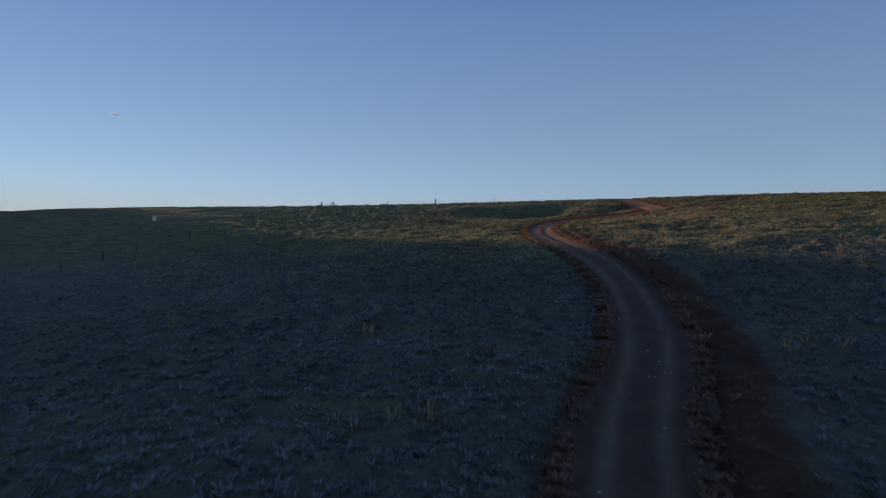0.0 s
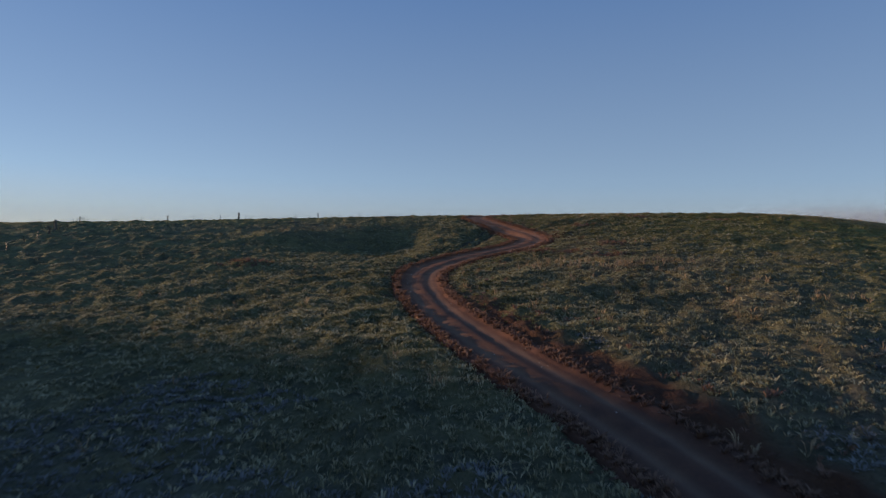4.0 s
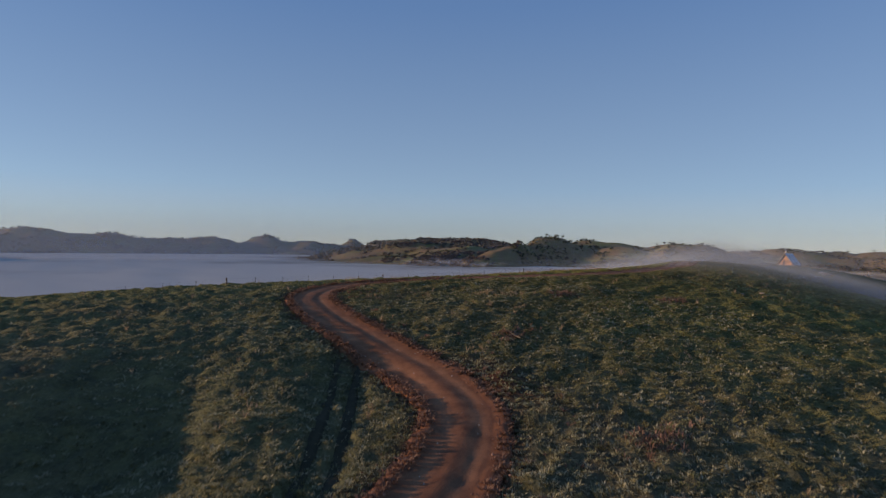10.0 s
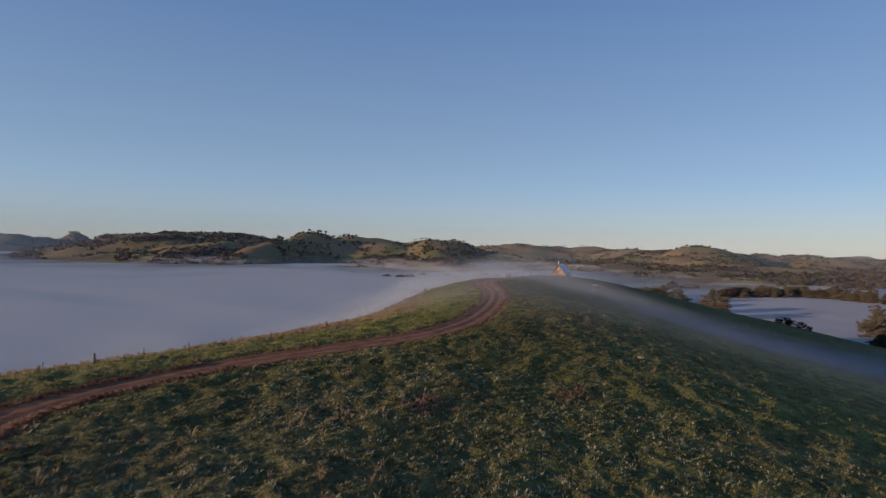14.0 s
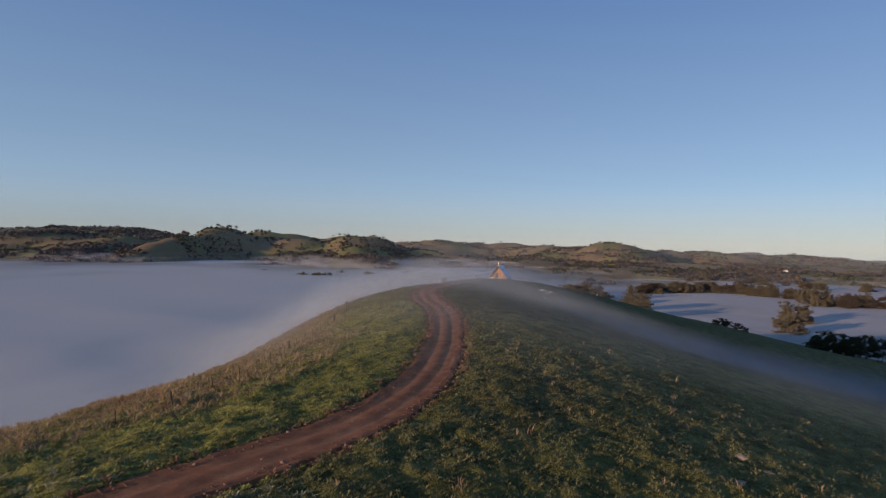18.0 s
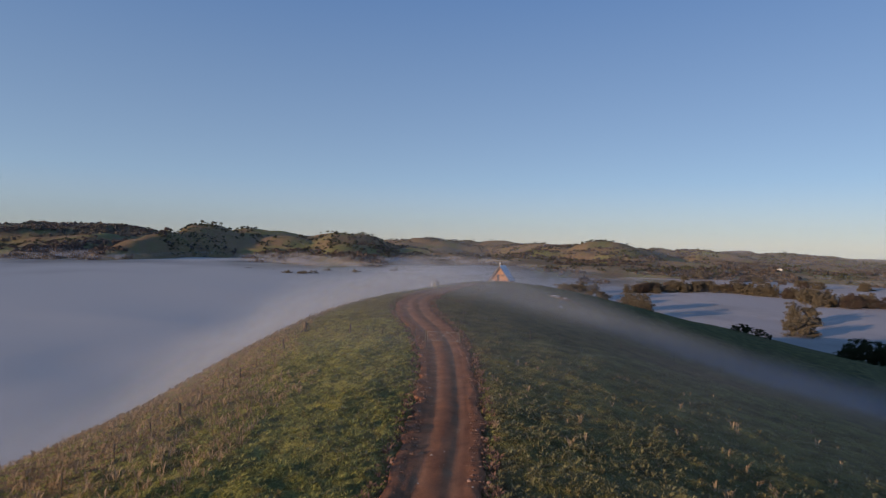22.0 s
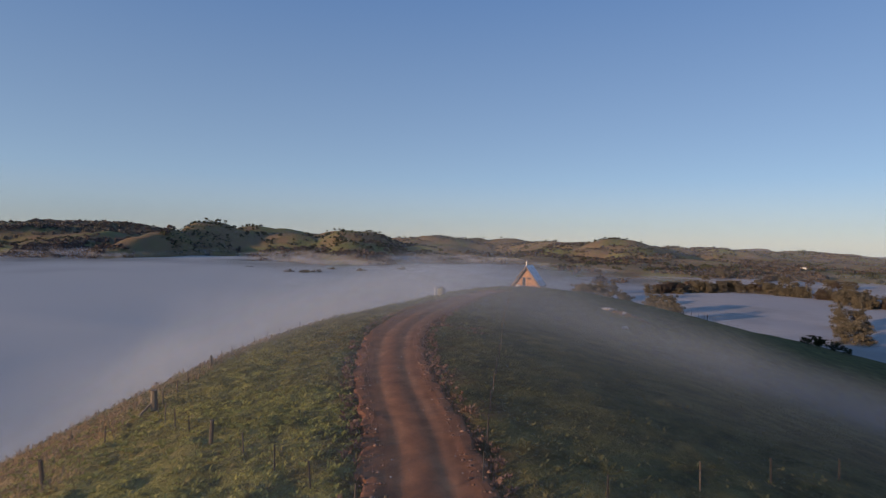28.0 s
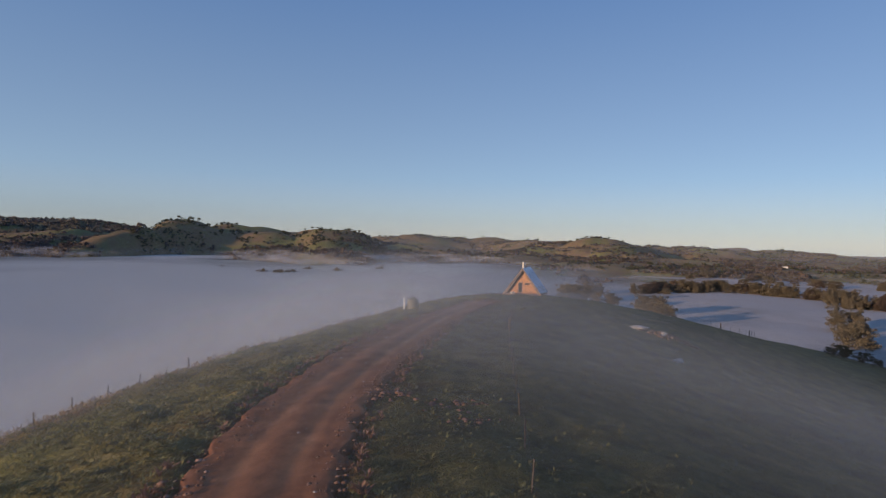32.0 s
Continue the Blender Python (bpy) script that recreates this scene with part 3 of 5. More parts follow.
M_PALE = leaf_material("pale_grass", (0.085, 0.080, 0.030), (0.19, 0.165, 0.060), (0.28, 0.235, 0.100))
M_STRAW = leaf_material("dry_grass", (0.15, 0.105, 0.062), (0.34, 0.245, 0.145), (0.50, 0.38, 0.24))
M_WEED = leaf_material("russet_weeds", (0.095, 0.054, 0.040), (0.22, 0.125, 0.088), (0.34, 0.210, 0.150))
M_GUM = leaf_material("gum_leaves", (0.060, 0.060, 0.043), (0.140, 0.126, 0.088), (0.23, 0.192, 0.135))
M_SCRUB = leaf_material("scrub_leaves", (0.020, 0.026, 0.012), (0.050, 0.055, 0.024), (0.085, 0.085, 0.035))
M_RUSTY = leaf_material("rusty_leaves", (0.045, 0.037, 0.032), (0.095, 0.075, 0.062), (0.145, 0.110, 0.088))


# ---- grass and weeds ----
def tufts(name, xy, blades, high, wide, spread, mat, label, seed, raised=None):
    """Many small tufts, each a spray of bent pointed blades."""
    r = np.random.RandomState(seed)
    n = len(xy)
    size = (0.6 + 0.8 * r.rand(n))[:, None]
    z = surface(xy[:, 0], xy[:, 1]) if raised is None else land(xy[:, 0], xy[:, 1]) + raised
    base = np.concatenate([xy, z[:, None]], 1)[:, None, :]
    a = r.rand(n, blades) * math.tau
    lean = (0.35 + 0.65 * r.rand(n, blades)) * spread
    h = high * size * (0.55 + 0.6 * r.rand(n, blades))
    d = np.stack([np.cos(a), np.sin(a), np.zeros_like(a)], -1)
    s = np.stack([-np.sin(a), np.cos(a), np.zeros_like(a)], -1)
    w = (wide * size * (0.7 + 0.6 * r.rand(n, blades)))[..., None]
    root = base + d * (0.12 * spread * size[..., None])
    up = np.zeros_like(d)
    up[..., 2] = h
    mid = root + d * (lean * size * 0.4)[..., None] + up * 0.7
    tip = root + d * (lean * size)[..., None] + up * (0.75 + 0.35 * r.rand(n, blades))[..., None]
    root = root - np.array((0, 0, 0.05))
    v = np.stack([root, mid + s * w * 0.5, tip, mid - s * w * 0.5], 2).reshape(-1, 3)
    k = (np.arange(n * blades) * 4)[:, None]
    return tagged(mesh_object(name, v, k + np.arange(4), mat), label, "grass", kind="stuff")


rs = np.random.RandomState(7)


def berm_line(count, lo, hi, x_lo=-40, x_hi=262):
    """Places on the ridges of loose earth at both edges of the track."""
    i = rs.randint(0, len(TRACK), count)
    d = (lo + (hi - lo) * rs.rand(count)) * np.where(rs.rand(count) < 0.5, -1, 1) * WIDTH[i]
    p = TRACK[i] + d[:, None] * np.stack([TANGENT[i, 1], -TANGENT[i, 0]], 1)
    return p[(p[:, 0] > x_lo) & (p[:, 0] < x_hi)]


def scatter(count, spread_lo, spread_hi, x_lo=-1e9, x_hi=1e9, power=1.0):
    """Places beside the track, from spread_lo to spread_hi metres off its middle; negative is its left."""
    i = rs.randint(0, len(TRACK), count)
    u = rs.rand(count) ** power
    d = spread_lo + (spread_hi - spread_lo) * u
    p = TRACK[i] + d[:, None] * np.stack([TANGENT[i, 1], -TANGENT[i, 0]], 1) + rs.randn(count, 2) * 0.4
    o, _ = off_track(p[:, 0], p[:, 1])
    ok = (np.abs(o) > HALF + 0.75) & (p[:, 0] > x_lo) & (p[:, 0] < x_hi)
    return p[ok]


def patchy(p, length, seed, least):
    return p[waves(p[:, 0], p[:, 1], length, seed, 3) > least]


LANE = spline([(2, 8), (0, 40), (6, 62), (17, 88), (30, 106), (48, 120), (66, 129), (116, 146), (166, 161), (215, 177)], 0.5)
LANE_WAY = np.gradient(LANE, axis=0)
LANE_WAY /= np.linalg.norm(LANE_WAY, axis=1)[:, None]


def pasture(count, wide, reach):
    """Places spread over the pasture on both sides of the ridge's crown, thinning outwards."""
    i = rs.randint(0, len(LANE), count)
    d = np.clip(rs.randn(count) * wide, -reach, reach)
    p = LANE[i] + d[:, None] * np.stack([LANE_WAY[i, 1], -LANE_WAY[i, 0]], 1) + rs.randn(count, 2) * 3
    o, _ = off_track(p[:, 0], p[:, 1])
    return p[(np.abs(o) > HALF + 0.9 + np.interp(p[:, 0], [8, 24, 58, 80], [0.0, 1.0, 0.7, 0.0]) * rs.rand(len(o))) & ~((o > 0) & (o < 4.5 + rs.rand(len(o))) & (p[:, 1] < 82))]


near_ground = patchy(pasture(140000, 21, 60), 2.2, 41, -0.5)
near_ground = near_ground[np.abs(np.sqrt(((near_ground[:, None] - SIDE[None, ::2]) ** 2).sum(-1)).min(1) - 0.85) > 0.4]
# Follows the edge of the shade over the start of the track.
frost_shade = (near_ground[:, 0] < 60) & (near_ground[:, 1] < 54 + 16 * np.clip((10 - near_ground[:, 0]) / 25, 0, 1) + 12 * waves(near_ground[:, 0], near_ground[:, 1], 18, 81, 2))
fresh = (near_ground[:, 0] > 52 + 12 * waves(near_ground[:, 0], near_ground[:, 1], 15, 82, 2)) & ~frost_shade
tufts("frosted_shade_grass", near_ground[frost_shade], 7, 0.17, 0.062, 0.32, M_RIME_SHADE, "tufts of frosty pasture grass with bluish shade put into their colour", 9)
o_near, _ = off_track(near_ground[:, 0], near_ground[:, 1])
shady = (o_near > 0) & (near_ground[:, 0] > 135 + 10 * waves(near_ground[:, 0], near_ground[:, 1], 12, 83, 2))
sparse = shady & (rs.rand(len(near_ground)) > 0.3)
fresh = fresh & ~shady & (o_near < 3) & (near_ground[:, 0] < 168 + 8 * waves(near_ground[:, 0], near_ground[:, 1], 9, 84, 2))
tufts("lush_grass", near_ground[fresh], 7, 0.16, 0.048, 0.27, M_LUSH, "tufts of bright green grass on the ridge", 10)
tufts("short_shade_grass", near_ground[shady & ~sparse], 6, 0.10, 0.042, 0.26, M_SHORT_SHADE, "short grass with the ridge's shade put into its colour", 12)
meadow = ~frost_shade & ~fresh & ~shady & (near_ground[:, 0] > 46 + 10 * waves(near_ground[:, 0], near_ground[:, 1], 15, 82, 2)) & ((o_near > 0) | (near_ground[:, 0] > 150))
tufts("meadow_grass", near_ground[meadow], 7, 0.16, 0.048, 0.27, M_MEADOW, "tufts of dull green meadow grass", 13)
tufts("pasture_grass", near_ground[~frost_shade & ~fresh & ~shady & ~meadow], 7, 0.18, 0.048, 0.27, M_GRASS, "tufts of olive pasture grass", 1)
pale = patchy(pasture(30000, 22, 60), 6.0, 49, -0.05)
tufts("pale_grass", pale[(pale[:, 0] < 160) & (pale[:, 1] > 72)], 6, 0.20, 0.05, 0.32, M_PALE, "yellowing tufts among the pasture", 8)
tipped = pasture(62000, 18, 50)
tipped = tipped[waves(tipped[:, 0], tipped[:, 1], 1.7, 42, 3) > np.interp(tipped[:, 1], [95, 130], [-0.2, 0.05])]
tipped = tipped[(tipped[:, 1] > 50) & (tipped[:, 0] < 90)]
tufts("sunlit_frost_grass", tipped, 6, 0.20, 0.055, 0.34, M_SUN_TIPPED, "pale frost-tipped tussocks with low-sun highlights put into their colour", 11)
verge = np.concatenate([scatter(6000, -8, -2.4), scatter(6000, 2.4, 9)])
verge = patchy(verge, 3.0, 47, -0.1)
verge = verge[verge[:, 1] > 66]
tufts("short_shade_verge", verge[verge[:, 0] >= 140], 8, 0.15, 0.055, 0.34, M_SHORT_SHADE, "low grass along the verge of the track, darkened in colour for shade", 15)
tufts("verge_grass", verge[verge[:, 0] < 140], 10, 0.20, 0.05, 0.34, M_MEADOW, "leafy green grass along the verge of the track", 2)
bank = np.concatenate([scatter(16000, -44, -12, 62, 140, 0.8), scatter(9000, -50, -17, 130, 262, 0.8), patchy(scatter(5000, 2.5, 30, -40, 150), 9, 43, 0.35), patchy(scatter(2500, -30, -4, -40, 60), 8, 44, 0.5)])
tufts("dry_grass", bank, 8, 0.50, 0.045, 0.40, M_STRAW, "tall dry straw-coloured grass on the bank", 3)
edge_weeds = np.concatenate([berm_line(3000, 2.4, 3.2, 60, 232), patchy(scatter(2600, 2.5, 8, 0, 60), 5, 45, 0.2)])
tufts("berm_weeds", patchy(berm_line(12000, 1.68, 2.4, -40, 75), 3.0, 46, -0.5), 8, 0.26, 0.06, 0.34, M_WEED, "russet weeds grown over the banks of loose earth", 14, 0.06)
tufts("russet_weeds", patchy(edge_weeds, 4.0, 48, -0.45), 9, 0.27, 0.075, 0.34, M_WEED, "russet weeds along the edges of the track", 4)


def clods(name, p, size, mat, label, seed, lift=0.03):
    r = np.random.RandomState(seed)
    n = len(p)
    base = np.array([(1, 0, 0), (-1, 0, 0), (0, 1, 0), (0, -1, 0), (0, 0, 1), (0.6, 0.6, 0.55), (-0.6, 0.6, 0.5), (-0.6, -0.6, 0.55), (0.6, -0.6, 0.5)], float)
    tri = np.array([(0, 2, 5), (2, 1, 6), (1, 3, 7), (3, 0, 8), (5, 2, 6), (6, 1, 7), (7, 3, 8), (8, 0, 5), (5, 6, 4), (6, 7, 4), (7, 8, 4), (8, 5, 4)])
    s = size * (0.35 + r.rand(n) ** 2 * 1.2)
    v = base[None] * s[:, None, None] * (0.7 + 0.6 * r.rand(n, 9, 3))
    v[..., 2] *= 0.7
    a = r.rand(n) * math.tau
    x, y = v[..., 0] * np.cos(a)[:, None] - v[..., 1] * np.sin(a)[:, None], v[..., 0] * np.sin(a)[:, None] + v[..., 1] * np.cos(a)[:, None]
    z = land(p[:, 0], p[:, 1])[:, None] + v[..., 2] + lift
    v = np.stack([x + p[:, :1], y + p[:, 1:2], z], -1).reshape(-1, 3)
    f = (np.arange(n) * 9)[:, None, None] + tri[None]
    return tagged(mesh_object(name, v, f.reshape(-1, 3), mat), label, "soil", kind="stuff")


clods("soil_clods", np.concatenate([berm_line(9000, 1.5, 2.6), berm_line(9000, 1.4, 3.6, 10, 62)]), 0.07, M_CLOD, "clods of red earth graded to the edges of the track", 5, 0.06)
clods("pale_rubble", np.concatenate([berm_line(1500, 1.7, 3.0, 120, 185), berm_line(500, 1.5, 2.6, 20, 120)]), 0.11, M_RUBBLE, "pale pinkish rubble along the edges of the track", 25, 0.03)
clods("small_stones", berm_line(700, 0.1, 2.6), 0.045, M_ROCK, "small pale stones scattered on the track", 6)


# ---- the hut: a small A-frame at the end of the ridge ----
def build_hut(m):
    hut = empty("hut", "small timber A-frame hut with a zinc roof on the ridge top", "hut", m)
    W, Hh, D = 3.75, 5.1, 6.6  # half width at the ground, height of the ridge, depth
    over = 0.75
    # y points to the back; the front gable stands at y = 0.9
    wall = part("front_wall", prism([(-W + 0.55, 0.35), (W - 0.55, 0.35), (0, Hh - 0.38)], 0.10), M_FRAME, hut, "timber stud gable behind the boards")
    wall.location.y = over
    z = 0.36
    while z < Hh - 0.55:
        half = (W - 0.55) * (1 - (z + 0.19 - 0.35) / (Hh - 0.73)) - 0.03
        if half > 0.12:
            b = part("board", box(-half, half, -0.035, -0.003, z, z + 0.185, 0.006), M_CLAD, wall)
        z += 0.195
    door = part("door", box(-0.98, -0.12, over - 0.09, over - 0.037, 0.42, 2.48, 0.01), M_FRAME, hut, "pale timber door with a tall glass pane")
    part("pane", box(-0.86, -0.24, over - 0.10, over - 0.092, 0.62, 2.34), M_GLASS, door)
    part("handle", box(-0.22, -0.18, over - 0.14, over - 0.092, 1.35, 1.55, 0.005), M_STEEL, door)
    win = part("window", box(0.35, 1.35, over - 0.09, over - 0.037, 2.00, 2.42, 0.01), M_FRAME, hut)
    part("pane", box(0.41, 1.29, over - 0.10, over - 0.092, 2.06, 2.36), M_GLASS, win)
    back = part("back_wall", prism([(-W + 0.55, 0.35), (W - 0.55, 0.35), (0, Hh - 0.38)], 0.12), M_CLAD, hut)
    back.location.y = D - 0.3
    part("floor", box(-W + 0.35, W - 0.35, 0.05, D, 0.12, 0.34, 0.02), M_FRAME, hut)
    for side in (-1, 1):
        # roof slope: corrugated sheet on battens, feet standing out at the ground
        slope = math.atan2(Hh, W)
        length = math.hypot(W, Hh)
        bm = bmesh.new()
        n = 66
        ys = np.linspace(-0.05, D + 0.1, n)
        rows = []
        for y_i, y in enumerate(ys):
            up = 0.022 * (y_i % 2)
            rows.append([bm.verts.new((side * (W + 0.12 - t * (W + 0.12) / 1.0) + side * (0.05 + up) * math.sin(slope), y, t * (Hh + 0.10) + (0.05 + up) * math.cos(slope) - 0.02)) for t in (0.06, 0.5, 1.0)])
        for a, b in zip(rows, rows[1:]):
            for k in range(2):
                bm.faces.new((a[k], a[k + 1], b[k + 1], b[k]))
        ext = bmesh.ops.extrude_face_region(bm, geom=bm.faces[:])
        for v in [g for g in ext["geom"] if isinstance(g, bmesh.types.BMVert)]:
            v.co -= Vector((side * math.sin(slope) * 0.03, 0, math.cos(slope) * 0.03))
        bmesh.ops.recalc_face_normals(bm, faces=bm.faces)
        roof = part("roof", bm, M_ROOF, hut, "blue-grey corrugated zinc roof slope")
        for j, y in enumerate((0.0, 1.6, 3.2, 4.8, D - 0.12)):
            part("rafter", prism([(side * (W + 0.02), -0.15), (side * (W - 0.24), -0.15), (0, Hh - 0.30), (0, Hh)], 0.12), M_FRAME, hut).location.y = y
        part("barge_board", prism([(side * (W + 0.25), 0.0), (side * (W + 0.02), 0.0), (0, Hh - 0.02), (0, Hh + 0.26)], 0.06), M_FRAME, hut).location.y = -0.12
        for j in range(3):
            bx = W - 0.15 + 0.02
            t = 0.08 + 0.10 * j
            x0 = side * (W + 0.30) * (1 - t)
            part("batten", box(x0 - 0.05, x0 + 0.05, -0.1, D + 0.15, Hh * t + 0.02, Hh * t + 0.12, 0.01), M_FRAME, hut)
    part("ridge_cap", prism([(-0.32, Hh - 0.22), (-0.28, Hh - 0.12), (0, Hh + 0.22), (0.28, Hh - 0.12), (0.32, Hh - 0.22), (0, Hh + 0.12)], D + 0.2), M_ROOF, hut).location.y = -0.06
    flue = part("chimney", cyl(-0.25, 1.6, Hh - 0.6, Hh + 1.25, 0.19), M_GALV, hut, "shiny steel flue")
    part("cowl", cyl(-0.25, 1.6, Hh + 1.26, Hh + 1.42, 0.26, 16, 0.12), M_GALV, flue)
    deck = part("deck", box(-2.5, 2.4, -1.5, 0.0, 0.10, 0.26, 0.01), M_FRAME, hut, "low timber deck before the door")
    for i in range(9):
        part("plank", box(-2.48, 2.38, -1.48 + i * 0.165, -1.33 + i * 0.165, 0.264, 0.29, 0.004), M_TIMBER, deck)
    part("step", box(-1.3, 0.3, -1.95, -1.55, -0.05, 0.14, 0.01), M_TIMBER, hut)
    return hut


HUT = (276.0, 178.25)
hut_z = ground_at(*HUT) - 0.1
build_hut(pose(*HUT, hut_z, 0, 0, -95 + 0.0))


def bench(m):
    b = empty("bench", "dark timber bench on the deck of the hut", "bench", m)
    part("seat", box(-0.7, 0.7, -0.2, 0.2, 0.42, 0.47, 0.01), M_TIMBER, b)
    for x in (-0.6, 0.6):
        part("leg", box(x - 0.04, x + 0.04, -0.18, 0.18, 0, 0.418, 0.005), M_TIMBER, b)
    return b


bench(pose(*HUT, hut_z, 0, 0, -95) @ pose(1.5, -0.9, 0.29))
tub = empty("bath_tub", "pale metal tub standing on the deck", "tub", pose(*HUT, hut_z, 0, 0, -95) @ pose(-1.7, -0.8, 0.29) @ Matrix.Diagonal((0.75, 0.75, 0.75, 1)))
shell = cyl(0, 0, 0, 0.5, 0.36, 18, 0.45)
bmesh.ops.scale(shell, vec=(1.7, 1, 1), verts=shell.verts)
part("shell", shell, M_GALV, tub)
rim = cyl(0, 0, 0.502, 0.54, 0.48, 18)
bmesh.ops.scale(rim, vec=(1.7, 1, 1), verts=rim.verts)
part("rim", rim, M_GALV, tub)

# ---- tank and marker beside the track's end ----
tank = empty("water_tank", "squat olive plastic water tank on the slope", "tank", pose(247.0, 190.2, ground_at(247, 190.2) - 0.1))
body = part("shell", cyl(0, 0, 0, 1.6, 0.85, 24), M_TANK, tank)
for i in range(5):
    part("rib", cyl(0, 0, 0.2 + i * 0.28, 0.28 + i * 0.28, 0.88, 24), M_TANK, body)
part("lid", cyl(0, 0, 1.6, 1.95, 0.85, 24, 0.25), M_TANK, tank)
part("hatch", cyl(0, 0, 1.95, 2.03, 0.24, 16), M_STEEL, tank)
pipe = empty("white_post", "white-painted marker post beside the water tank", "post", pose(248.6, 192.2, ground_at(248.6, 192.2) - 0.1))
part("post", cyl(0, 0, 0, 1.9, 0.13, 12), M_WHITE, pipe)
part("cap", cyl(0, 0, 1.9, 1.98, 0.16, 12), M_WHITE, pipe)
drum = empty("white_drum", "white-painted drum standing in the paddock", "drum", pose(-57, 117, ground_at(-57, 117) - 0.05))
part("drum", cyl(0, 0, 0, 0.95, 0.36, 16), M_WHITE, drum)
for z in (0.3, 0.62):
    part("hoop", cyl(0, 0, z, z + 0.04, 0.378, 16), M_WHITE, drum)
part("post", box(0.7, 0.84, -0.07, 0.07, -0.2, 1.2, 0.02), M_TIMBER, drum)

# ---- gate across the track ----
M_POST = simple("dark_timber", (0.05, 0.042, 0.035), (0.12, 0.10, 0.08), 3.0, 0.9, 0.5, 0.02, stretch=(6, 6, 0.7))
gz = ground_at(154.4, 158.15)
gate = empty("gate", "closed galvanised farm gate with zigzag braces", "gate", pose(154.4, 158.15, gz, 0, 0, math.degrees(math.atan2(156.6 - 160.3, 156.1 - 155.4))))
part("frame", rod((-1.75, 0, 1.2), (1.75, 0, 1.2), 0.014), M_DULL, gate)
part("frame", rod((-1.75, 0, 0.2), (1.75, 0, 0.2), 0.014), M_DULL, gate)
for x in (-1.75, 1.75):
    part("stile", rod((x, 0, 0.17), (x, 0, 1.23), 0.014), M_DULL, gate)
for x0, z0, x1, z1 in ((-1.72, 1.18, -0.6, 0.22), (-0.58, 0.22, 0.58, 1.18), (0.6, 1.18, 1.72, 0.22)):
    part("brace", rod((x0, 0, z0), (x1, 0, z1), 0.014), M_DULL, gate)
for z in (0.4, 0.6, 0.8, 1.0):
    part("wire", rod((-1.74, 0, z), (1.74, 0, z), 0.004, 4), M_DULL, gate)
for i in range(5):
    part("wire", rod((-1.2 + i * 0.6, 0, 0.2), (-1.2 + i * 0.6, 0, 1.2), 0.003, 4), M_DULL, gate)
for x in (-1.95, 1.95):
    part("gate_post", cyl(x, 0, -0.4, 1.32, 0.075, 10, 0.07), M_POST, gate, "dark round timber gate post")

# ---- fences ----
picket_mesh = bpy.data.meshes.new("post")
bm = box(-0.028, 0.028, -0.028, 0.028, -0.35, 1.22)
bm.to_mesh(picket_mesh)
bm.free()
picket_mesh.materials.append(M_STEEL)
wood_mesh = bpy.data.meshes.new("post")
bm = cyl(0, 0, -0.4, 1.35, 0.12, 9, 0.10)
bm.to_mesh(wood_mesh)
bm.free()
wood_mesh.materials.append(M_POST)


def fence(label, line, gap, woody, seed):
    r = random.Random(seed)
    p = spline(line, 0.5)
    d = np.arange(0, (len(p) - 1) * 0.5, gap)
    f = empty("fence", label, "fence", pose(*line[0], 0), "wire fences along the ridge")
    base = np.array((*line[0], 0))
    tops = []
    for i, s in enumerate(d):
        x, y = p[int(s / 0.5)]
        z = ground_at(x, y)
        stout = i % woody == woody // 2
        lean = pose(x - base[0], y - base[1], z, r.uniform(-4, 4), r.uniform(-4, 4), r.uniform(0, 90))
        shared("post", wood_mesh if stout else picket_mesh, f, lean)
        tops.append(np.array((x, y, z)) - base)
    for h in (0.25, 0.55, 0.85, 1.12):
        pieces = [tube(a + (0, 0, h), b + (0, 0, h), 0.004, 0.004, 3) for a, b in zip(tops, tops[1:])]
        if pieces:
            v, fc = join(pieces)
            w = mesh_object("wire", v, fc, M_STEEL)
            w.parent = f
    return f


fence("paddock fence of thin steel posts and wire", [(-39, 44), (-40.5, 68), (-40.5, 91), (-31.2, 107.5), (-27.5, 138), (-30, 164)], 4.2, 5, 1)
fence("wire fence with leaning posts along the crest of the ridge", [(-30, 165), (-2, 160), (13, 160.5), (33, 167), (54, 172.5), (74, 172.5), (92, 164), (106, 163.5), (117, 166.6), (139, 175.2), (166.5, 183.6)], 5.0, 6, 2)
fence("short wire fence from the corner post to the gate", [(167, 183), (164.5, 179.6), (161.4, 174.7), (158.8, 169.2), (154.6, 161.0)], 3.1, 9, 3)
fence("wire fence that falls away over the shaded slope", [(155.6, 156.0), (158.6, 153.6), (170, 141.8), (181, 129.7), (185, 125.6), (198, 111)], 4.8, 40, 4)
fence("wire fence along the brow above the mist", [(169, 184.6), (181, 191.5), (196, 198), (214, 202)], 4.0, 8, 5)
fence("thin wire fence across the misty grass towards the hut", [(159, 158), (172, 160.8), (185.7, 163.5), (207, 168), (228, 172), (246, 174.6)], 4.6, 30, 6)
fence("short fence on the far brow of the hill", [(285, 144.5), (288.7, 137), (296, 133)], 1.9, 4, 7)
corner = empty("corner_post", "stout weathered timber corner post with a diagonal stay", "post", pose(167.6, 184.0, ground_at(167.6, 184)))
part("post", cyl(0, 0, -0.5, 1.75, 0.24, 10, 0.21), M_TIMBER, corner)
part("stay", rod((0, 0, 1.0), (-1.4, 0.55, -0.35), 0.09, 8), M_TIMBER, corner)
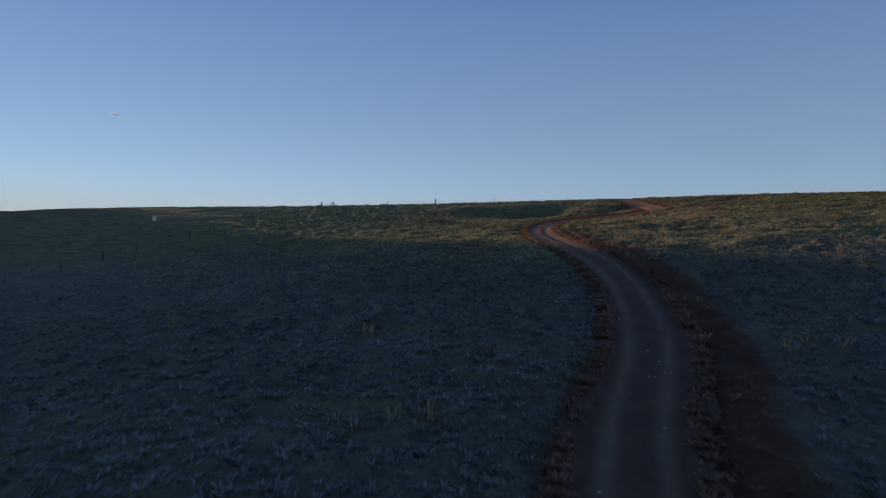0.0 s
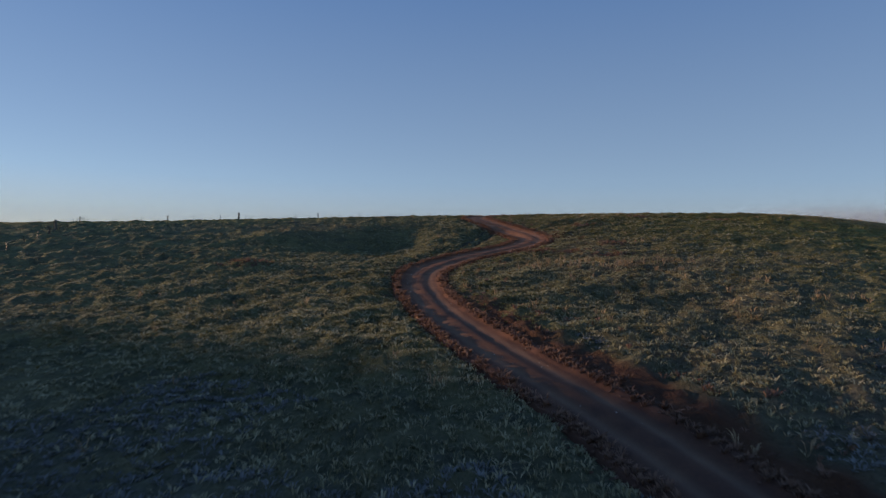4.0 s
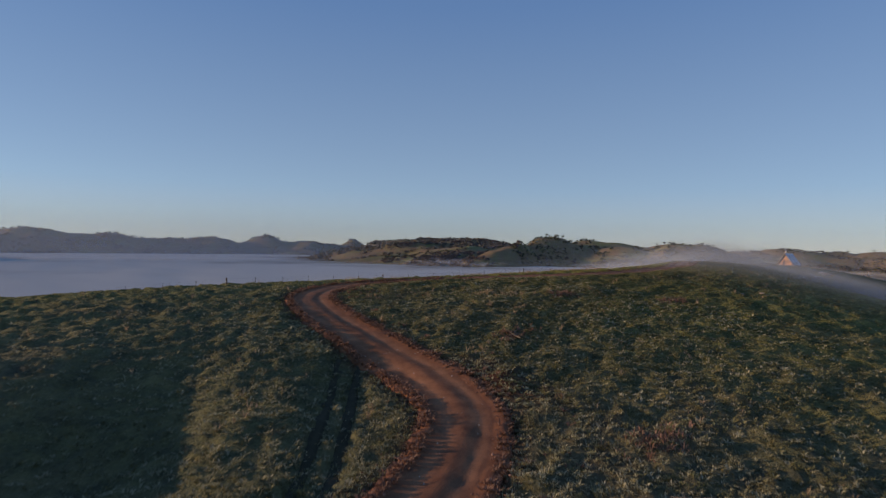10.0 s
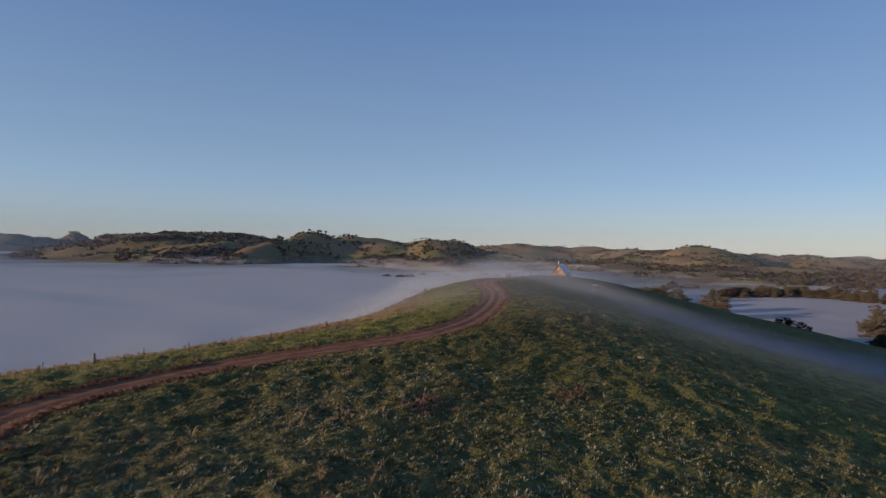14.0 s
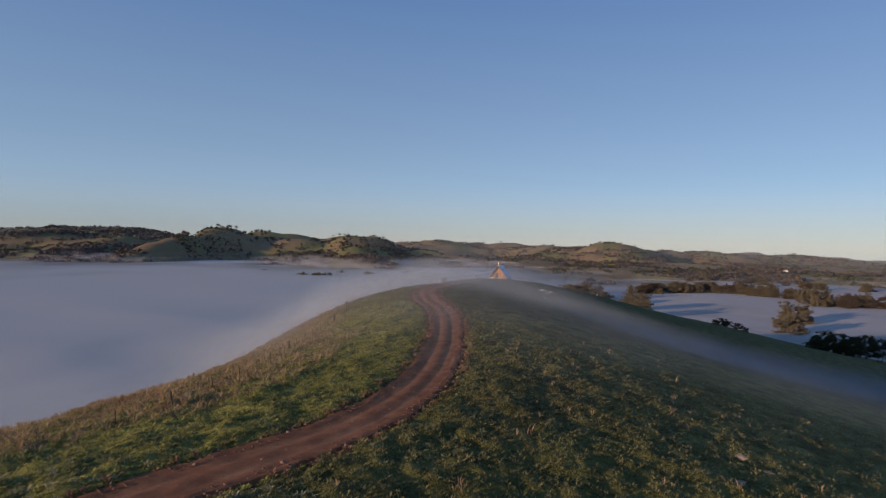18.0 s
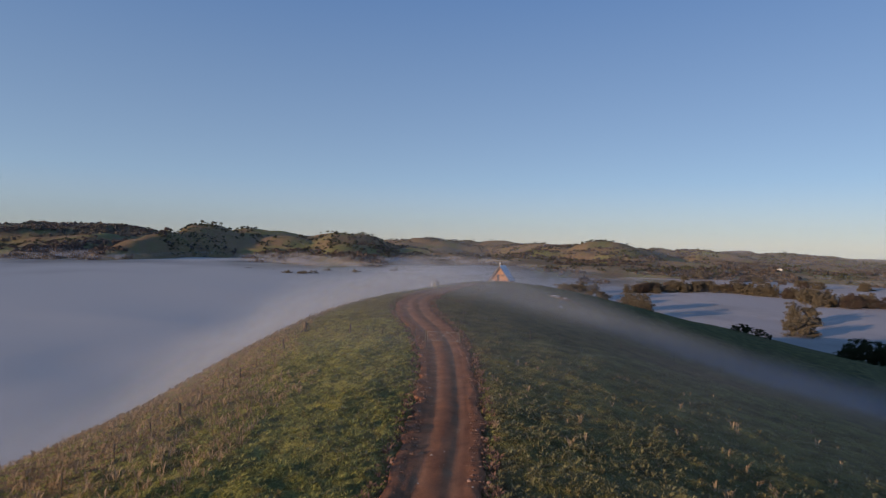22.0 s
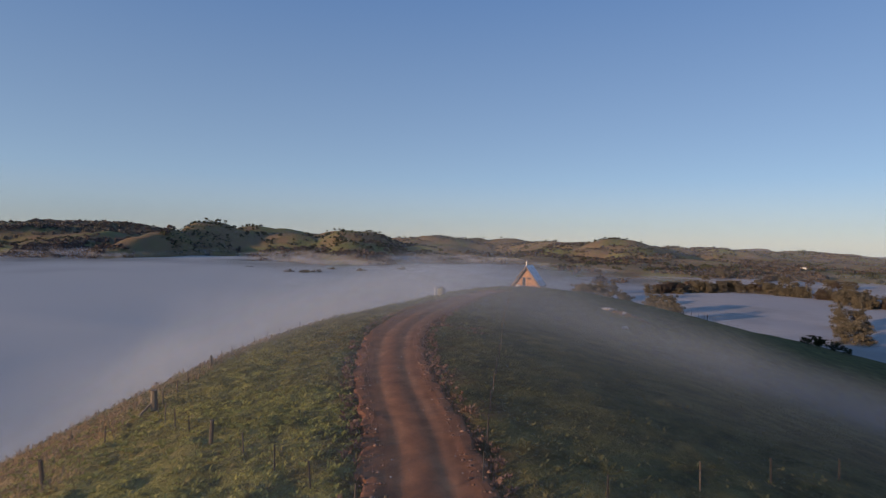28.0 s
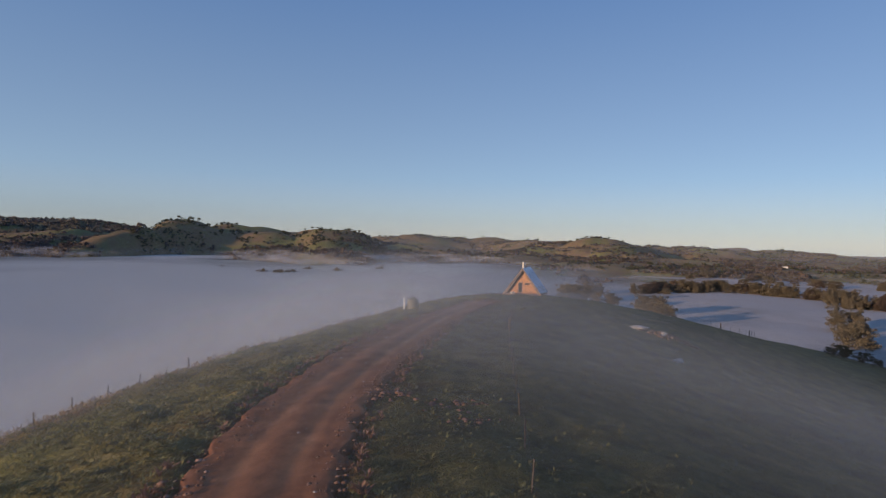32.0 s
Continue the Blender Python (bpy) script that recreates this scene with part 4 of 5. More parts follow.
for i, (x, y) in enumerate(((-38.6, 99.5), (-31.2, 108.4), (-28.5, 139), (-1.8, 160.4))):
    stout = empty("strainer_post", "stout dark timber strainer post in the fence line", "post", pose(x, y, ground_at(x, y)), "strainer posts")
    part("post", cyl(0, 0, -0.4, 1.7, 0.19, 9, 0.17), M_TIMBER, stout)
    part("wire_tie", cyl(0, 0, 1.18, 1.22, 0.20, 9), M_STEEL, stout)


# ---- rocks and bare earth ----
M_DARK_ROCK = simple("earthy_rock", (0.19, 0.155, 0.125), (0.38, 0.32, 0.26), 2.5, 0.9, 0.7, 0.05)


def rock(x, y, size, flat, seed, label):
    bm = bmesh.new()
    bmesh.ops.create_icosphere(bm, subdivisions=2, radius=size)
    r = random.Random(seed)
    o = Vector((r.random() * 50, r.random() * 50, 0))
    for v in bm.verts:
        n = noise.noise(v.co * (1.2 / size) + o)
        v.co *= 1 + 0.45 * n
        v.co.z *= flat
    me = bpy.data.meshes.new("rock")
    bm.to_mesh(me)
    bm.free()
    me.materials.append(M_ROCK)
    ob = new("rock", me)
    ob.matrix_world = pose(x, y, ground_at(x, y) + size * flat * 0.2, 0, 0, r.uniform(0, 360))
    return tagged(ob, label, "rock", "rocks in the pasture")


rock(253.6, 157.6, 1.5, 0.32, 1, "broad pale flat rock in the grass")
rock(250.5, 154.4, 0.55, 0.7, 2, "pale rock beside bare brown earth")
rock(86.2, 137.7, 0.30, 0.6, 4, "small pale rock beside the track")
rock(235.6, 153.9, 0.6, 0.5, 3, "small pale rock on the slope")
for i, (x, y) in enumerate(((108.2, 118.6), (107.1, 119.3), (109, 120.6), (110.3, 118.0), (104.0, 121.5))):
    rock(x, y, 0.30 + 0.08 * (i % 3), 0.45, 10 + i, "weathered grey-brown rock half buried in the pasture").data.materials[0] = M_DARK_ROCK
for i, (x, y) in enumerate(((195.2, 172.7), (193.7, 169.4), (195.3, 168.0), (175.2, 165.4), (176.6, 166.2), (60.5, 146.5), (192.7, 167.3))):
    p = np.array((x, y)) + rs.randn(36, 2) * 0.6
    clods("earth_heap", p, 0.15, M_CLOD, "small heap of red-brown clods in the grass", 30 + i)
p = np.array((251.2, 153.4)) + rs.randn(160, 2) * 1.3
clods("earth_heap", p, 0.3, simple("brown_earth", (0.10, 0.06, 0.035), (0.24, 0.15, 0.085), 1.0, 0.95, 0.6, 0.04), "scrape of bare brown earth beside rocks", 40)
p = np.array((-0.5, 104.5)) + rs.randn(110, 2) * 0.8
clods("earth_heap", p, 0.24, M_CLOD, "low mound of red-brown earth in the pasture", 41)

# dead stalks, fallen branches and scrubby clumps in the pasture
for i, (x, y, n, wide) in enumerate(((33.0, 88.4, 60, 1.6), (36.9, 85.2, 80, 1.1), (42.0, 84.4, 50, 1.8), (30.5, 90.5, 40, 1.2))):
    tufts("dead_stalks", np.array((x, y)) + rs.randn(n // 2, 2) * np.array((wide, 0.5)), 6, 0.75, 0.035, 0.30, M_STRAW, "clump of tall dead orange-brown stalks", 60 + i)
for i, (x, y) in enumerate(((34.0, 100.2), (38.6, 98.6), (41.2, 93.6), (56.4, 123.2), (-0.5, 104.8), (47.5, 102.0), (76.2, 133.2), (88, 124))):
    tufts("brown_scrub", np.array((x, y)) + rs.randn(70, 2) * np.array((1.3, 0.7)), 7, 0.40, 0.05, 0.45, M_WEED, "low clump of dead brown scrub", 70 + i)


def fallen_branch(x, y, seed):
    r = random.Random(seed)
    b = empty("fallen_branch", "bleached dead branch lying in the grass", "branch", pose(x, y, ground_at(x, y) + 0.18, 0, 0, r.uniform(0, 360)), "fallen branches")
    pieces = [tube((-1.1, 0, 0.05), (0.3, 0.1, 0.16), 0.07, 0.05, 6), tube((0.3, 0.1, 0.16), (1.4, -0.1, 0.28), 0.05, 0.02, 5)]
    twigs = []
    for k in range(7):
        u = r.uniform(-0.5, 1.2)
        twigs.append(tube((u, 0.05, 0.14), (u + r.uniform(0.2, 0.7), r.uniform(-0.7, 0.7), 0.14 + r.uniform(0, 0.5)), 0.025, 0.008, 4))
    for nm, pcs in (("limb", pieces), ("twigs", twigs)):
        v, fc = join(pcs)
        ob = mesh_object(nm, v, fc, M_TIMBER)
        ob.parent = b


for i, (x, y) in enumerate(((56.2, 122.9), (57.3, 123.8), (43.2, 97.5), (36.0, 97.2))):
    fallen_branch(x, y, 90 + i)


# ---- trees ----
def gum_meshes(seed, high, wide, mat, low=0.16):
    """Trunk with limbs, and a crown of leaf sprays in uneven clumps with gaps; returns two meshes."""
    r = np.random.RandomState(seed)
    pieces = [tube((0, 0, -1.5), (0.02 * high, 0, 0.33 * high), 0.024 * high, 0.016 * high, 7)]
    clumps = []
    fork = np.array((0.02 * high, 0, 0.33 * high))
    for i in range(13):
        a = i * 2.4 + r.rand()
        rise = low + 0.10 + (0.80 - low) * ((i + r.rand()) / 13)
        reach = wide * 0.46 * math.sqrt(max(0.05, 1 - ((rise - 0.50) / 0.52) ** 2)) * (0.55 + 0.45 * r.rand())
        start = fork * (0.6 + 0.4 * r.rand())
        end = np.array((math.cos(a) * reach, math.sin(a) * reach, high * rise))
        knee = (start + end) / 2 + np.array((0, 0, 0.05 * high))
        pieces += [tube(start, knee, 0.011 * high, 0.007 * high, 5), tube(knee, end, 0.007 * high, 0.002 * high, 4)]
        for _ in range(14):
            clumps.append((end + r.randn(3) * np.array((0.105 * wide, 0.105 * wide, 0.055 * high)), 0.088 * wide * (0.5 + 0.9 * r.rand())))
    clumps.append((np.array((0, 0, 0.92 * high)), 0.14 * wide))
    V, F = join(pieces)
    leaves, k = [], 76
    for c, rad in clumps:
        d = r.randn(k, 3)
        d /= np.linalg.norm(d, axis=1)[:, None]
        q = c + d * rad * (0.45 + 0.55 * r.rand(k, 1)) * np.array((1, 1, 0.72))
        u = r.randn(k, 3)
        w = np.cross(u, d + 0.3 * r.randn(k, 3))
        u /= np.linalg.norm(u, axis=1)[:, None]
        w /= np.linalg.norm(w, axis=1)[:, None] + 1e-6
        s = 0.0155 * wide * (0.6 + 0.8 * r.rand(k, 1))
        leaves.append(np.stack([q - u * s, q + w * s * 0.6, q + u * s, q - w * s * 0.6], 1))
    L = np.concatenate(leaves).reshape(-1, 3)
    out = []
    for nm, v, f, mt in (("trunk", V, F, M_BARK), ("crown", L, np.arange(len(L)).reshape(-1, 4), mat)):
        ob = mesh_object(nm, v, f, mt)
        out.append(ob.data)
        bpy.data.objects.remove(ob)
    return out


GUMS = [gum_meshes(s, 26, 27, M_GUM, 0.26) for s in (1, 2, 3)]
BROWN_GUMS = [gum_meshes(s, 24, 20, M_RUSTY) for s in (4, 5)]
SHRUBS = [gum_meshes(s, 7, 7.5, M_SCRUB, 0.12) for s in (6, 7)]
SKYLINE = [gum_meshes(s, 13, 12, M_SCRUB, 0.45) for s in (8, 9)]


def tree(name, meshes, x, y, scale, turn, label, group, sink=0.0):
    t = empty(name, label, "tree" if name == "tree" else "shrub", pose(x, y, ground_at(x, y) - sink, 0, 0, turn) @ Matrix.Diagonal((scale, scale, scale, 1)), group)
    shared("trunk", meshes[0], t)
    shared("crown", meshes[1], t)
    return t



def polar(bearing, dist):
    a = radians(bearing)
    return 166 + dist * math.sin(a), 161 + dist * math.cos(a)


rt = random.Random(3)
for x, y, s, k in ((612, 6, 0.98, 0), (697, -19, 1.08, 1), (657, 128, 1.1, 1), (736, 128, 1.08, 2), (766, 170, 1.0, 0), (808, 200, 1.2, 1), (818, 208, 1.1, 2), (803, 212, 1.0, 0), (930, 185, 0.8, 1)):
    tree("tree", GUMS[k], x, y, s, rt.uniform(0, 360), "large river gum standing in the misty flats", "river gums")
belt = spline([(968, 128), (1000, 84), (1042, 30), (1046, -20), (1010, -60), (985, -92), (955, -108)], 1.0)
for i in range(64):
    x, y = belt[int(i / 64 * len(belt))]
    tree("tree", (GUMS + BROWN_GUMS)[rt.randrange(5)], x + rt.uniform(-14, 14), y + rt.uniform(-8, 8), rt.uniform(0.55, 1.0), rt.uniform(0, 360),
         "gum tree in the long belt across the flats", "tree belt")
belt = spline([(905, -88), (890, -112), (880, -150), (862, -200), (850, -250)], 1.0)
for i in range(20):
    x, y = belt[int(i / 20 * len(belt))]
    tree("tree", (GUMS + BROWN_GUMS)[rt.randrange(5)], x + rt.uniform(-18, 18), y + rt.uniform(-8, 8), rt.uniform(0.7, 1.1), rt.uniform(0, 360),
         "gum tree in the long belt across the flats", "tree belt")
for i in range(16):
    x, y = polar(rt.uniform(96, 112), rt.uniform(1080, 1240))
    tree("tree", (GUMS + BROWN_GUMS)[rt.randrange(5)], x, y, rt.uniform(0.55, 0.9), rt.uniform(0, 360), "gum tree rising from the mist on the far flats", "trees in the mist")
for i, (x, y, s) in enumerate(((396, 88, 0.5), (398, 84.5, 0.68), (398.5, 82, 0.6), (397, 77.5, 0.62), (396, 74, 0.45), (381, 47, 0.9), (384, 43, 1.4), (388, 37, 1.7),
                              (386, 30, 1.5), (392, 24, 1.8), (396, 14, 1.8), (390, 6, 1.6))):
    tree("shrub", SHRUBS[i % 2], x, y, s, rt.uniform(0, 360), "dark shrub on the lower slope of the hill", "shrubs on the slope", 0.2)


# lone trees along the skyline of the hills
for bearing, dist in ((41.6, 1790), (43.4, 1790), (44.2, 1780), (45.6, 1770), (46.2, 1760), (46.9, 1760), (48.0, 1755), (49.0, 1750), (49.7, 1750), (51.2, 1790), (52.6, 1820),
                      (59.3, 1850), (60.0, 1850), (60.5, 1850), (60.9, 1850), (61.8, 1850), (62.6, 1860), (63.4, 1870), (64.6, 1880), (82.5, 2300), (84.0, 2250), (86.3, 2150),
                      (87.2, 2120), (88.1, 2100), (89.3, 2100), (90.6, 2150), (75.2, 2650), (77.0, 2680), (36.0, 2450), (34.5, 2480), (37.2, 2420), (33.6, 2480), (22.0, 3750), (30.5, 3650)):
    x, y = polar(bearing, dist)
    tree("tree", SKYLINE[rt.randrange(2)], x, y, rt.uniform(0.55, 0.9), rt.uniform(0, 360), "lone paddock tree on the skyline of the far hills", "skyline trees", 0.3)


# tree tops that stand out of the mist before the hills
for bearing, dist, size in ((46.0, 1190, 0.42), (47.3, 1150, 0.55), (48.9, 1180, 0.45), (50.2, 1080, 0.66), (51.6, 1050, 0.7), (52.5, 1060, 0.62), (54.1, 1010, 0.72), (55.3, 900, 0.84),
                            (57.0, 880, 0.86), (57.9, 890, 0.82), (59.6, 980, 0.78), (62.6, 930, 0.82), (66.5, 1000, 0.85), (1.5, 1500, 0.95), (4.6, 1520, 0.88)):
    x, y = polar(bearing, dist)
    tree("tree", (GUMS + BROWN_GUMS)[rt.randrange(5)], x, y, size, rt.uniform(0, 360), "gum tree half sunk in the valley mist", "trees in the valley mist")


# far woods and scrub: many small leafy clumps on the hillsides
def far_woods(name, count, lo, hi, d_lo, d_hi, size, mat, label, seed, least, z_lo=-99, z_hi=999):
    r = np.random.RandomState(seed)
    b = np.radians(lo + (hi - lo) * r.rand(count))
    d = d_lo + (d_hi - d_lo) * r.rand(count)
    x, y = 166 + d * np.sin(b), 161 + d * np.cos(b)
    ok = (waves(x, y, 420, seed, 3) > least)
    x, y = x[ok], y[ok]
    z = land(x, y)
    ok = (z > z_lo) & (z < z_hi)
    x, y, z = x[ok], y[ok], z[ok]
    n = len(x)
    s = size * (0.5 + r.rand(n) ** 1.5)
    k = 16
    dd = r.randn(n, k, 3)
    dd /= np.linalg.norm(dd, axis=2)[..., None]
    dd[..., 2] = np.abs(dd[..., 2]) * 0.9
    c = np.stack([x, y, z + s * 0.25], -1)[:, None] + dd * s[:, None, None] * (0.5 + 0.4 * r.rand(n, k, 1))
    u = r.randn(n, k, 3)
    w = np.cross(u, dd)
    u /= np.linalg.norm(u, axis=2)[..., None]
    w /= np.linalg.norm(w, axis=2)[..., None] + 1e-6
    h = 0.42 * s[:, None, None] * (0.6 + 0.8 * r.rand(n, k, 1))
    v = np.stack([c - u * h, c + w * h * 0.8, c + u * h, c - w * h * 0.8], 2).reshape(-1, 3)
    return tagged(mesh_object(name, v, np.arange(len(v)).reshape(-1, 4), mat), label, "woodland", kind="stuff")


far_woods("hill_woods", 3200, 30, 53, 1250, 3000, 4.6, M_SCRUB, "scattered dark woods on the far hills", 51, 0.12)
far_woods("hill_woods", 7000, 66, 125, 1250, 3000, 4.6, M_SCRUB, "scattered dark woods on the far hills", 51, 0.12)
far_woods("bowl_woods", 1100, 44, 53, 1400, 1660, 3.3, M_SCRUB, "dark woods in the shaded bowl of the hill", 60, -0.15)
far_woods("hill_scrub", 17000, 62, 122, 1250, 2700, 4.2, M_RUSTY, "brown scrub and bare trees on the far hills", 52, 0.14)
far_woods("spur_woods", 420, 53, 67, 1380, 1800, 5.2, M_SCRUB, "scattered paddock trees with long shadows on the bright spur", 58, -0.4)
far_woods("valley_woods", 7000, 28, 66, 1000, 1750, 6.0, M_RUSTY, "russet trees at the edge of the misty valley", 53, 0.05, -24, 4)
far_woods("west_woods", 3600, 30, 45, 1350, 2400, 5.0, M_RUSTY, "brown woods on the folded hills", 59, 0.2)
far_woods("scattered_woods", 2600, 64, 118, 900, 1900, 6.5, M_RUSTY, "scattered trees at the foot of the hills in the mist", 57, 0.15, -36, 0)
far_woods("ridge_woods", 8000, -7, 42, 1900, 3900, 7.5, M_GUM, "dark wooded ranges in the distance", 54, -0.25)


# ---- far sheds ----
def shed(bearing, dist, wide, label):
    x, y = polar(bearing, dist)
    s = empty("shed", label, "shed", pose(x, y, ground_at(x, y) - 0.4, 0, 0, bearing))
    part("wall", box(-wide / 2, wide / 2, -4, 4, 0, 4), M_WHITE, s)
    roof_bm = prism([(-wide / 2 - 0.4, 4.0), (wide / 2 + 0.4, 4.0), (wide / 2 + 0.4, 4.15), (0, 6.0), (-wide / 2 - 0.4, 4.15)], 8.8)
    part("roof", roof_bm, M_GALV, s).location.y = -4.4
    part("door", box(-1.2, 1.2, -4.06, -4.0, 0, 3), M_STEEL, s)
    return s


shed(104.15, 1566, 9, "small white farm shed among far trees")
shed(17.5, 1150, 9, "distant pale shed at the edge of the mist")




# ---- mist ----
def mist_sheet(name, xs, ys, height, thick, mat, label):
    X, Y = np.meshgrid(xs, ys)
    G = land(X, Y)
    Z = height(X, Y, G)
    T = thick(X, Y, Z - G)
    k = np.arange(X.size).reshape(X.shape)
    q = np.stack([k[:-1, :-1], k[:-1, 1:], k[1:, 1:], k[1:, :-1]], -1).reshape(-1, 4)
    q = q[(T.ravel()[q] > 0.004).any(1)]
    ob = mesh_object(name, np.stack([X, Y, Z], -1).reshape(-1, 3), q, mat, True, {"thick": T})
    return tagged(ob, label, "mist", kind="stuff")


M_BANK = mist_material("valley_mist", 0.004, -0.6, 0.3, (0.72, 0.75, 0.73))
M_VEIL = mist_material("mist_veil", 0.022, 0.2, 0.7, (0.46, 0.50, 0.57))


def left_side(x, y):
    """0 to 1: north of the ridge line, where the mist lies deep."""
    line = np.interp(x, [-200, 0, 60, 110, 160, 210, 280, 420, 900, 3500], [330, 240, 190, 172, 185, 205, 205, 170, 150, 300])
    return y - line


wide_x, wide_y = np.concatenate([np.arange(-900.0, 420, 16), np.arange(420.0, 3000, 60)]), np.concatenate([np.arange(120.0, 420, 10), np.arange(420.0, 3200, 60)])
mist_sheet("valley_mist", wide_x, wide_y, lambda x, y, g: -19 + 1.2 * waves(x, y, 160, 8, 3),
           lambda x, y, d: np.clip(d / np.interp(np.hypot(x - 166, y - 161), [300, 900], [10, 20]), 0, 1) * np.clip(left_side(x, y) / np.interp(x, [0, 250, 400, 1000], [30, 30, 120, 260]), 0, 1) * np.clip(0.86 + np.hypot(x - 166, y - 161) / 2500, 0, 1), M_BANK, "deep grey-blue mist filling the valley beside the ridge")
flat_x, flat_y = np.concatenate([np.arange(150.0, 900, 18), np.arange(900.0, 3300, 50)]), np.concatenate([np.arange(-1400.0, -100, 40), np.arange(-100.0, 700, 14)])
mist_sheet("low_mist", flat_x, flat_y, lambda x, y, g: -30.5 + 0.6 * waves(x, y, 200, 9, 3),
           lambda x, y, d: 0.92 * np.clip(d / 7, 0, 1) * np.clip((-left_side(x, y) + 260) / 120, 0, 1), mist_material("low_mist", 0.004, 0.0, 0.50, (0.72, 0.69, 0.67)), "low mist lying over the flats below the ridge")


def flakes(name, p, lift_lo, lift_hi, wide, high, dense, seed, label):
    """Drifting shreds of mist: soft-edged upright flakes, thick in the middle and clear at the rim."""
    r = np.random.RandomState(seed)
    n = len(p)
    z = land(p[:, 0], p[:, 1]) + lift_lo + (lift_hi - lift_lo) * r.rand(n)
    a = r.rand(n) * math.tau
    w, h = wide * (0.6 + 0.8 * r.rand(n)), high * (0.6 + 0.8 * r.rand(n))
    ang = np.arange(12) / 12 * math.tau
    rings = [np.zeros((n, 1, 3))]
    for k in (0.5, 1.0):
        u = k * np.cos(ang)[None] * w[:, None] * (0.85 + 0.3 * r.rand(n, 12))
        v = k * np.sin(ang)[None] * h[:, None] * (0.85 + 0.3 * r.rand(n, 12))
        tilt = r.randn(n, 1) * 0.5
        rings.append(np.stack([u * np.cos(a)[:, None] - v * tilt * np.sin(a)[:, None], u * np.sin(a)[:, None] + v * tilt * np.cos(a)[:, None], v], -1))
    v = np.concatenate(rings, 1) + np.stack([p[:, 0], p[:, 1], z], -1)[:, None]
    t = np.concatenate([np.ones((n, 1)), np.full((n, 12), 0.42), np.zeros((n, 12))], 1) * dense
    i = np.arange(12)
    j = (i + 1) % 12
    tri = np.concatenate([np.stack([0 * i, 1 + i, 1 + j], 1), np.stack([1 + i, 13 + i, 13 + j], 1), np.stack([1 + i, 13 + j, 1 + j], 1)])
    f = (np.arange(n) * 25)[:, None, None] + tri[None]
    return tagged(mesh_object(name, v.reshape(-1, 3), f.reshape(-1, 3), M_VEIL, True, {"thick": t}), label, "mist", kind="stuff")


rm = np.random.RandomState(17)


def where(count, x0, x1, y0, y1, chance):
    p = np.stack([x0 + (x1 - x0) * rm.rand(count * 6), y0 + (y1 - y0) * rm.rand(count * 6)], 1)
    p = p[rm.rand(len(p)) < chance(p[:, 0], p[:, 1])][:count]
    gap = np.sqrt(((p[:, None] - LANE[None, ::6]) ** 2).sum(-1)).min(1)
    return p[(gap > 16) | (p[:, 0] > 190)]


def stream(x, y):
    """Mist that pours over the saddle before the hut and down the shaded side."""
    mid = np.interp(y, [20, 70, 100, 130, 160, 200, 260], [205, 200, 198, 199, 203, 210, 212])
    wide = np.interp(y, [20, 110, 170, 260], [34, 25, 26, 42])
    return np.exp(-(((x - mid) / wide) ** 2)) * np.clip((y - 5) / 50, 0, 1)


def brow(x, y):
    """Mist that creeps up the slope out of the deep valley."""
    g = land(x, y)
    return np.clip((28.0 - g) / 13, 0, 1) * np.clip(left_side(x, y) / 14 + 1.0, 0, 1) * np.clip((x - 20) / 60, 0.15, 1)


def saddle(x, y):
    return np.exp(-(((x - 214) / 42) ** 2) - (((y - 212) / 34) ** 2))


def mist_curtains(name, x0, x1, gap, y0, y1, dense, mat, label, seed):
    """Drifting mist as many faint upright sheets that stand on the land, thick near its foot and clear at the top."""
    r = np.random.RandomState(seed)
    ys = np.arange(y0, y1, 3.0)
    V, T, F, n = [], [], [], 0
    for x in np.arange(x0, x1, gap):
        xs = x + gap * r.uniform(-0.3, 0.3) + 3.0 * waves(ys * 0 + x, ys, 60, seed, 2)
        parts = np.stack([0.8 * stream(xs, ys) * np.clip((xs - 150) / 40, 0, 1) * np.interp(ys, [110, 138, 152, 175, 195], [1.75, 1.1, 0.7, 0.95, 1.2]), 0.8 * brow(xs, ys), 1.0 * saddle(xs, ys), 0.36 * np.clip((xs - 100) / 40, 0, 1) * np.clip((195 - xs) / 30, 0, 1) * np.clip((190 - ys) / 20, 0, 1) * np.clip((ys - 20) / 30, 0, 1)])
        thick = np.clip(parts.sum(0), 0, 1.7)
        tall = np.stack([np.interp(ys, [125, 170], [5.0, 8.0]), 8.0 + 0 * ys, 10.5 + 0 * ys, 4.0 + 0 * ys])
        high = (parts * tall).sum(0) / (parts.sum(0) + 1e-6) * (1 + 0.35 * waves(xs, ys, 26, seed + 1, 3))
        g = land(xs, ys)
        rows = np.array((0.0, 0.10, 0.28, 0.50, 0.75, 1.0))
        shape = np.array((0.35, 0.85, 1.0, 0.72, 0.28, 0.0))
        z = g[None] + 0.1 + rows[:, None] * high[None]
        V.append(np.stack([np.broadcast_to(xs, z.shape), np.broadcast_to(ys, z.shape), z], -1).reshape(-1, 3))
        T.append((shape[:, None] * thick[None] * dense * gap).ravel())
        k = n + np.arange(z.size).reshape(z.shape)
        q = np.stack([k[:-1, :-1], k[:-1, 1:], k[1:, 1:], k[1:, :-1]], -1).reshape(-1, 4)
        F.append(q[(T[-1][q - n] > 0.002).any(1)])
        n += z.size
    return tagged(mesh_object(name, np.concatenate(V), np.concatenate(F), mat, True, {"thick": np.concatenate(T)}), label, "mist", kind="stuff")


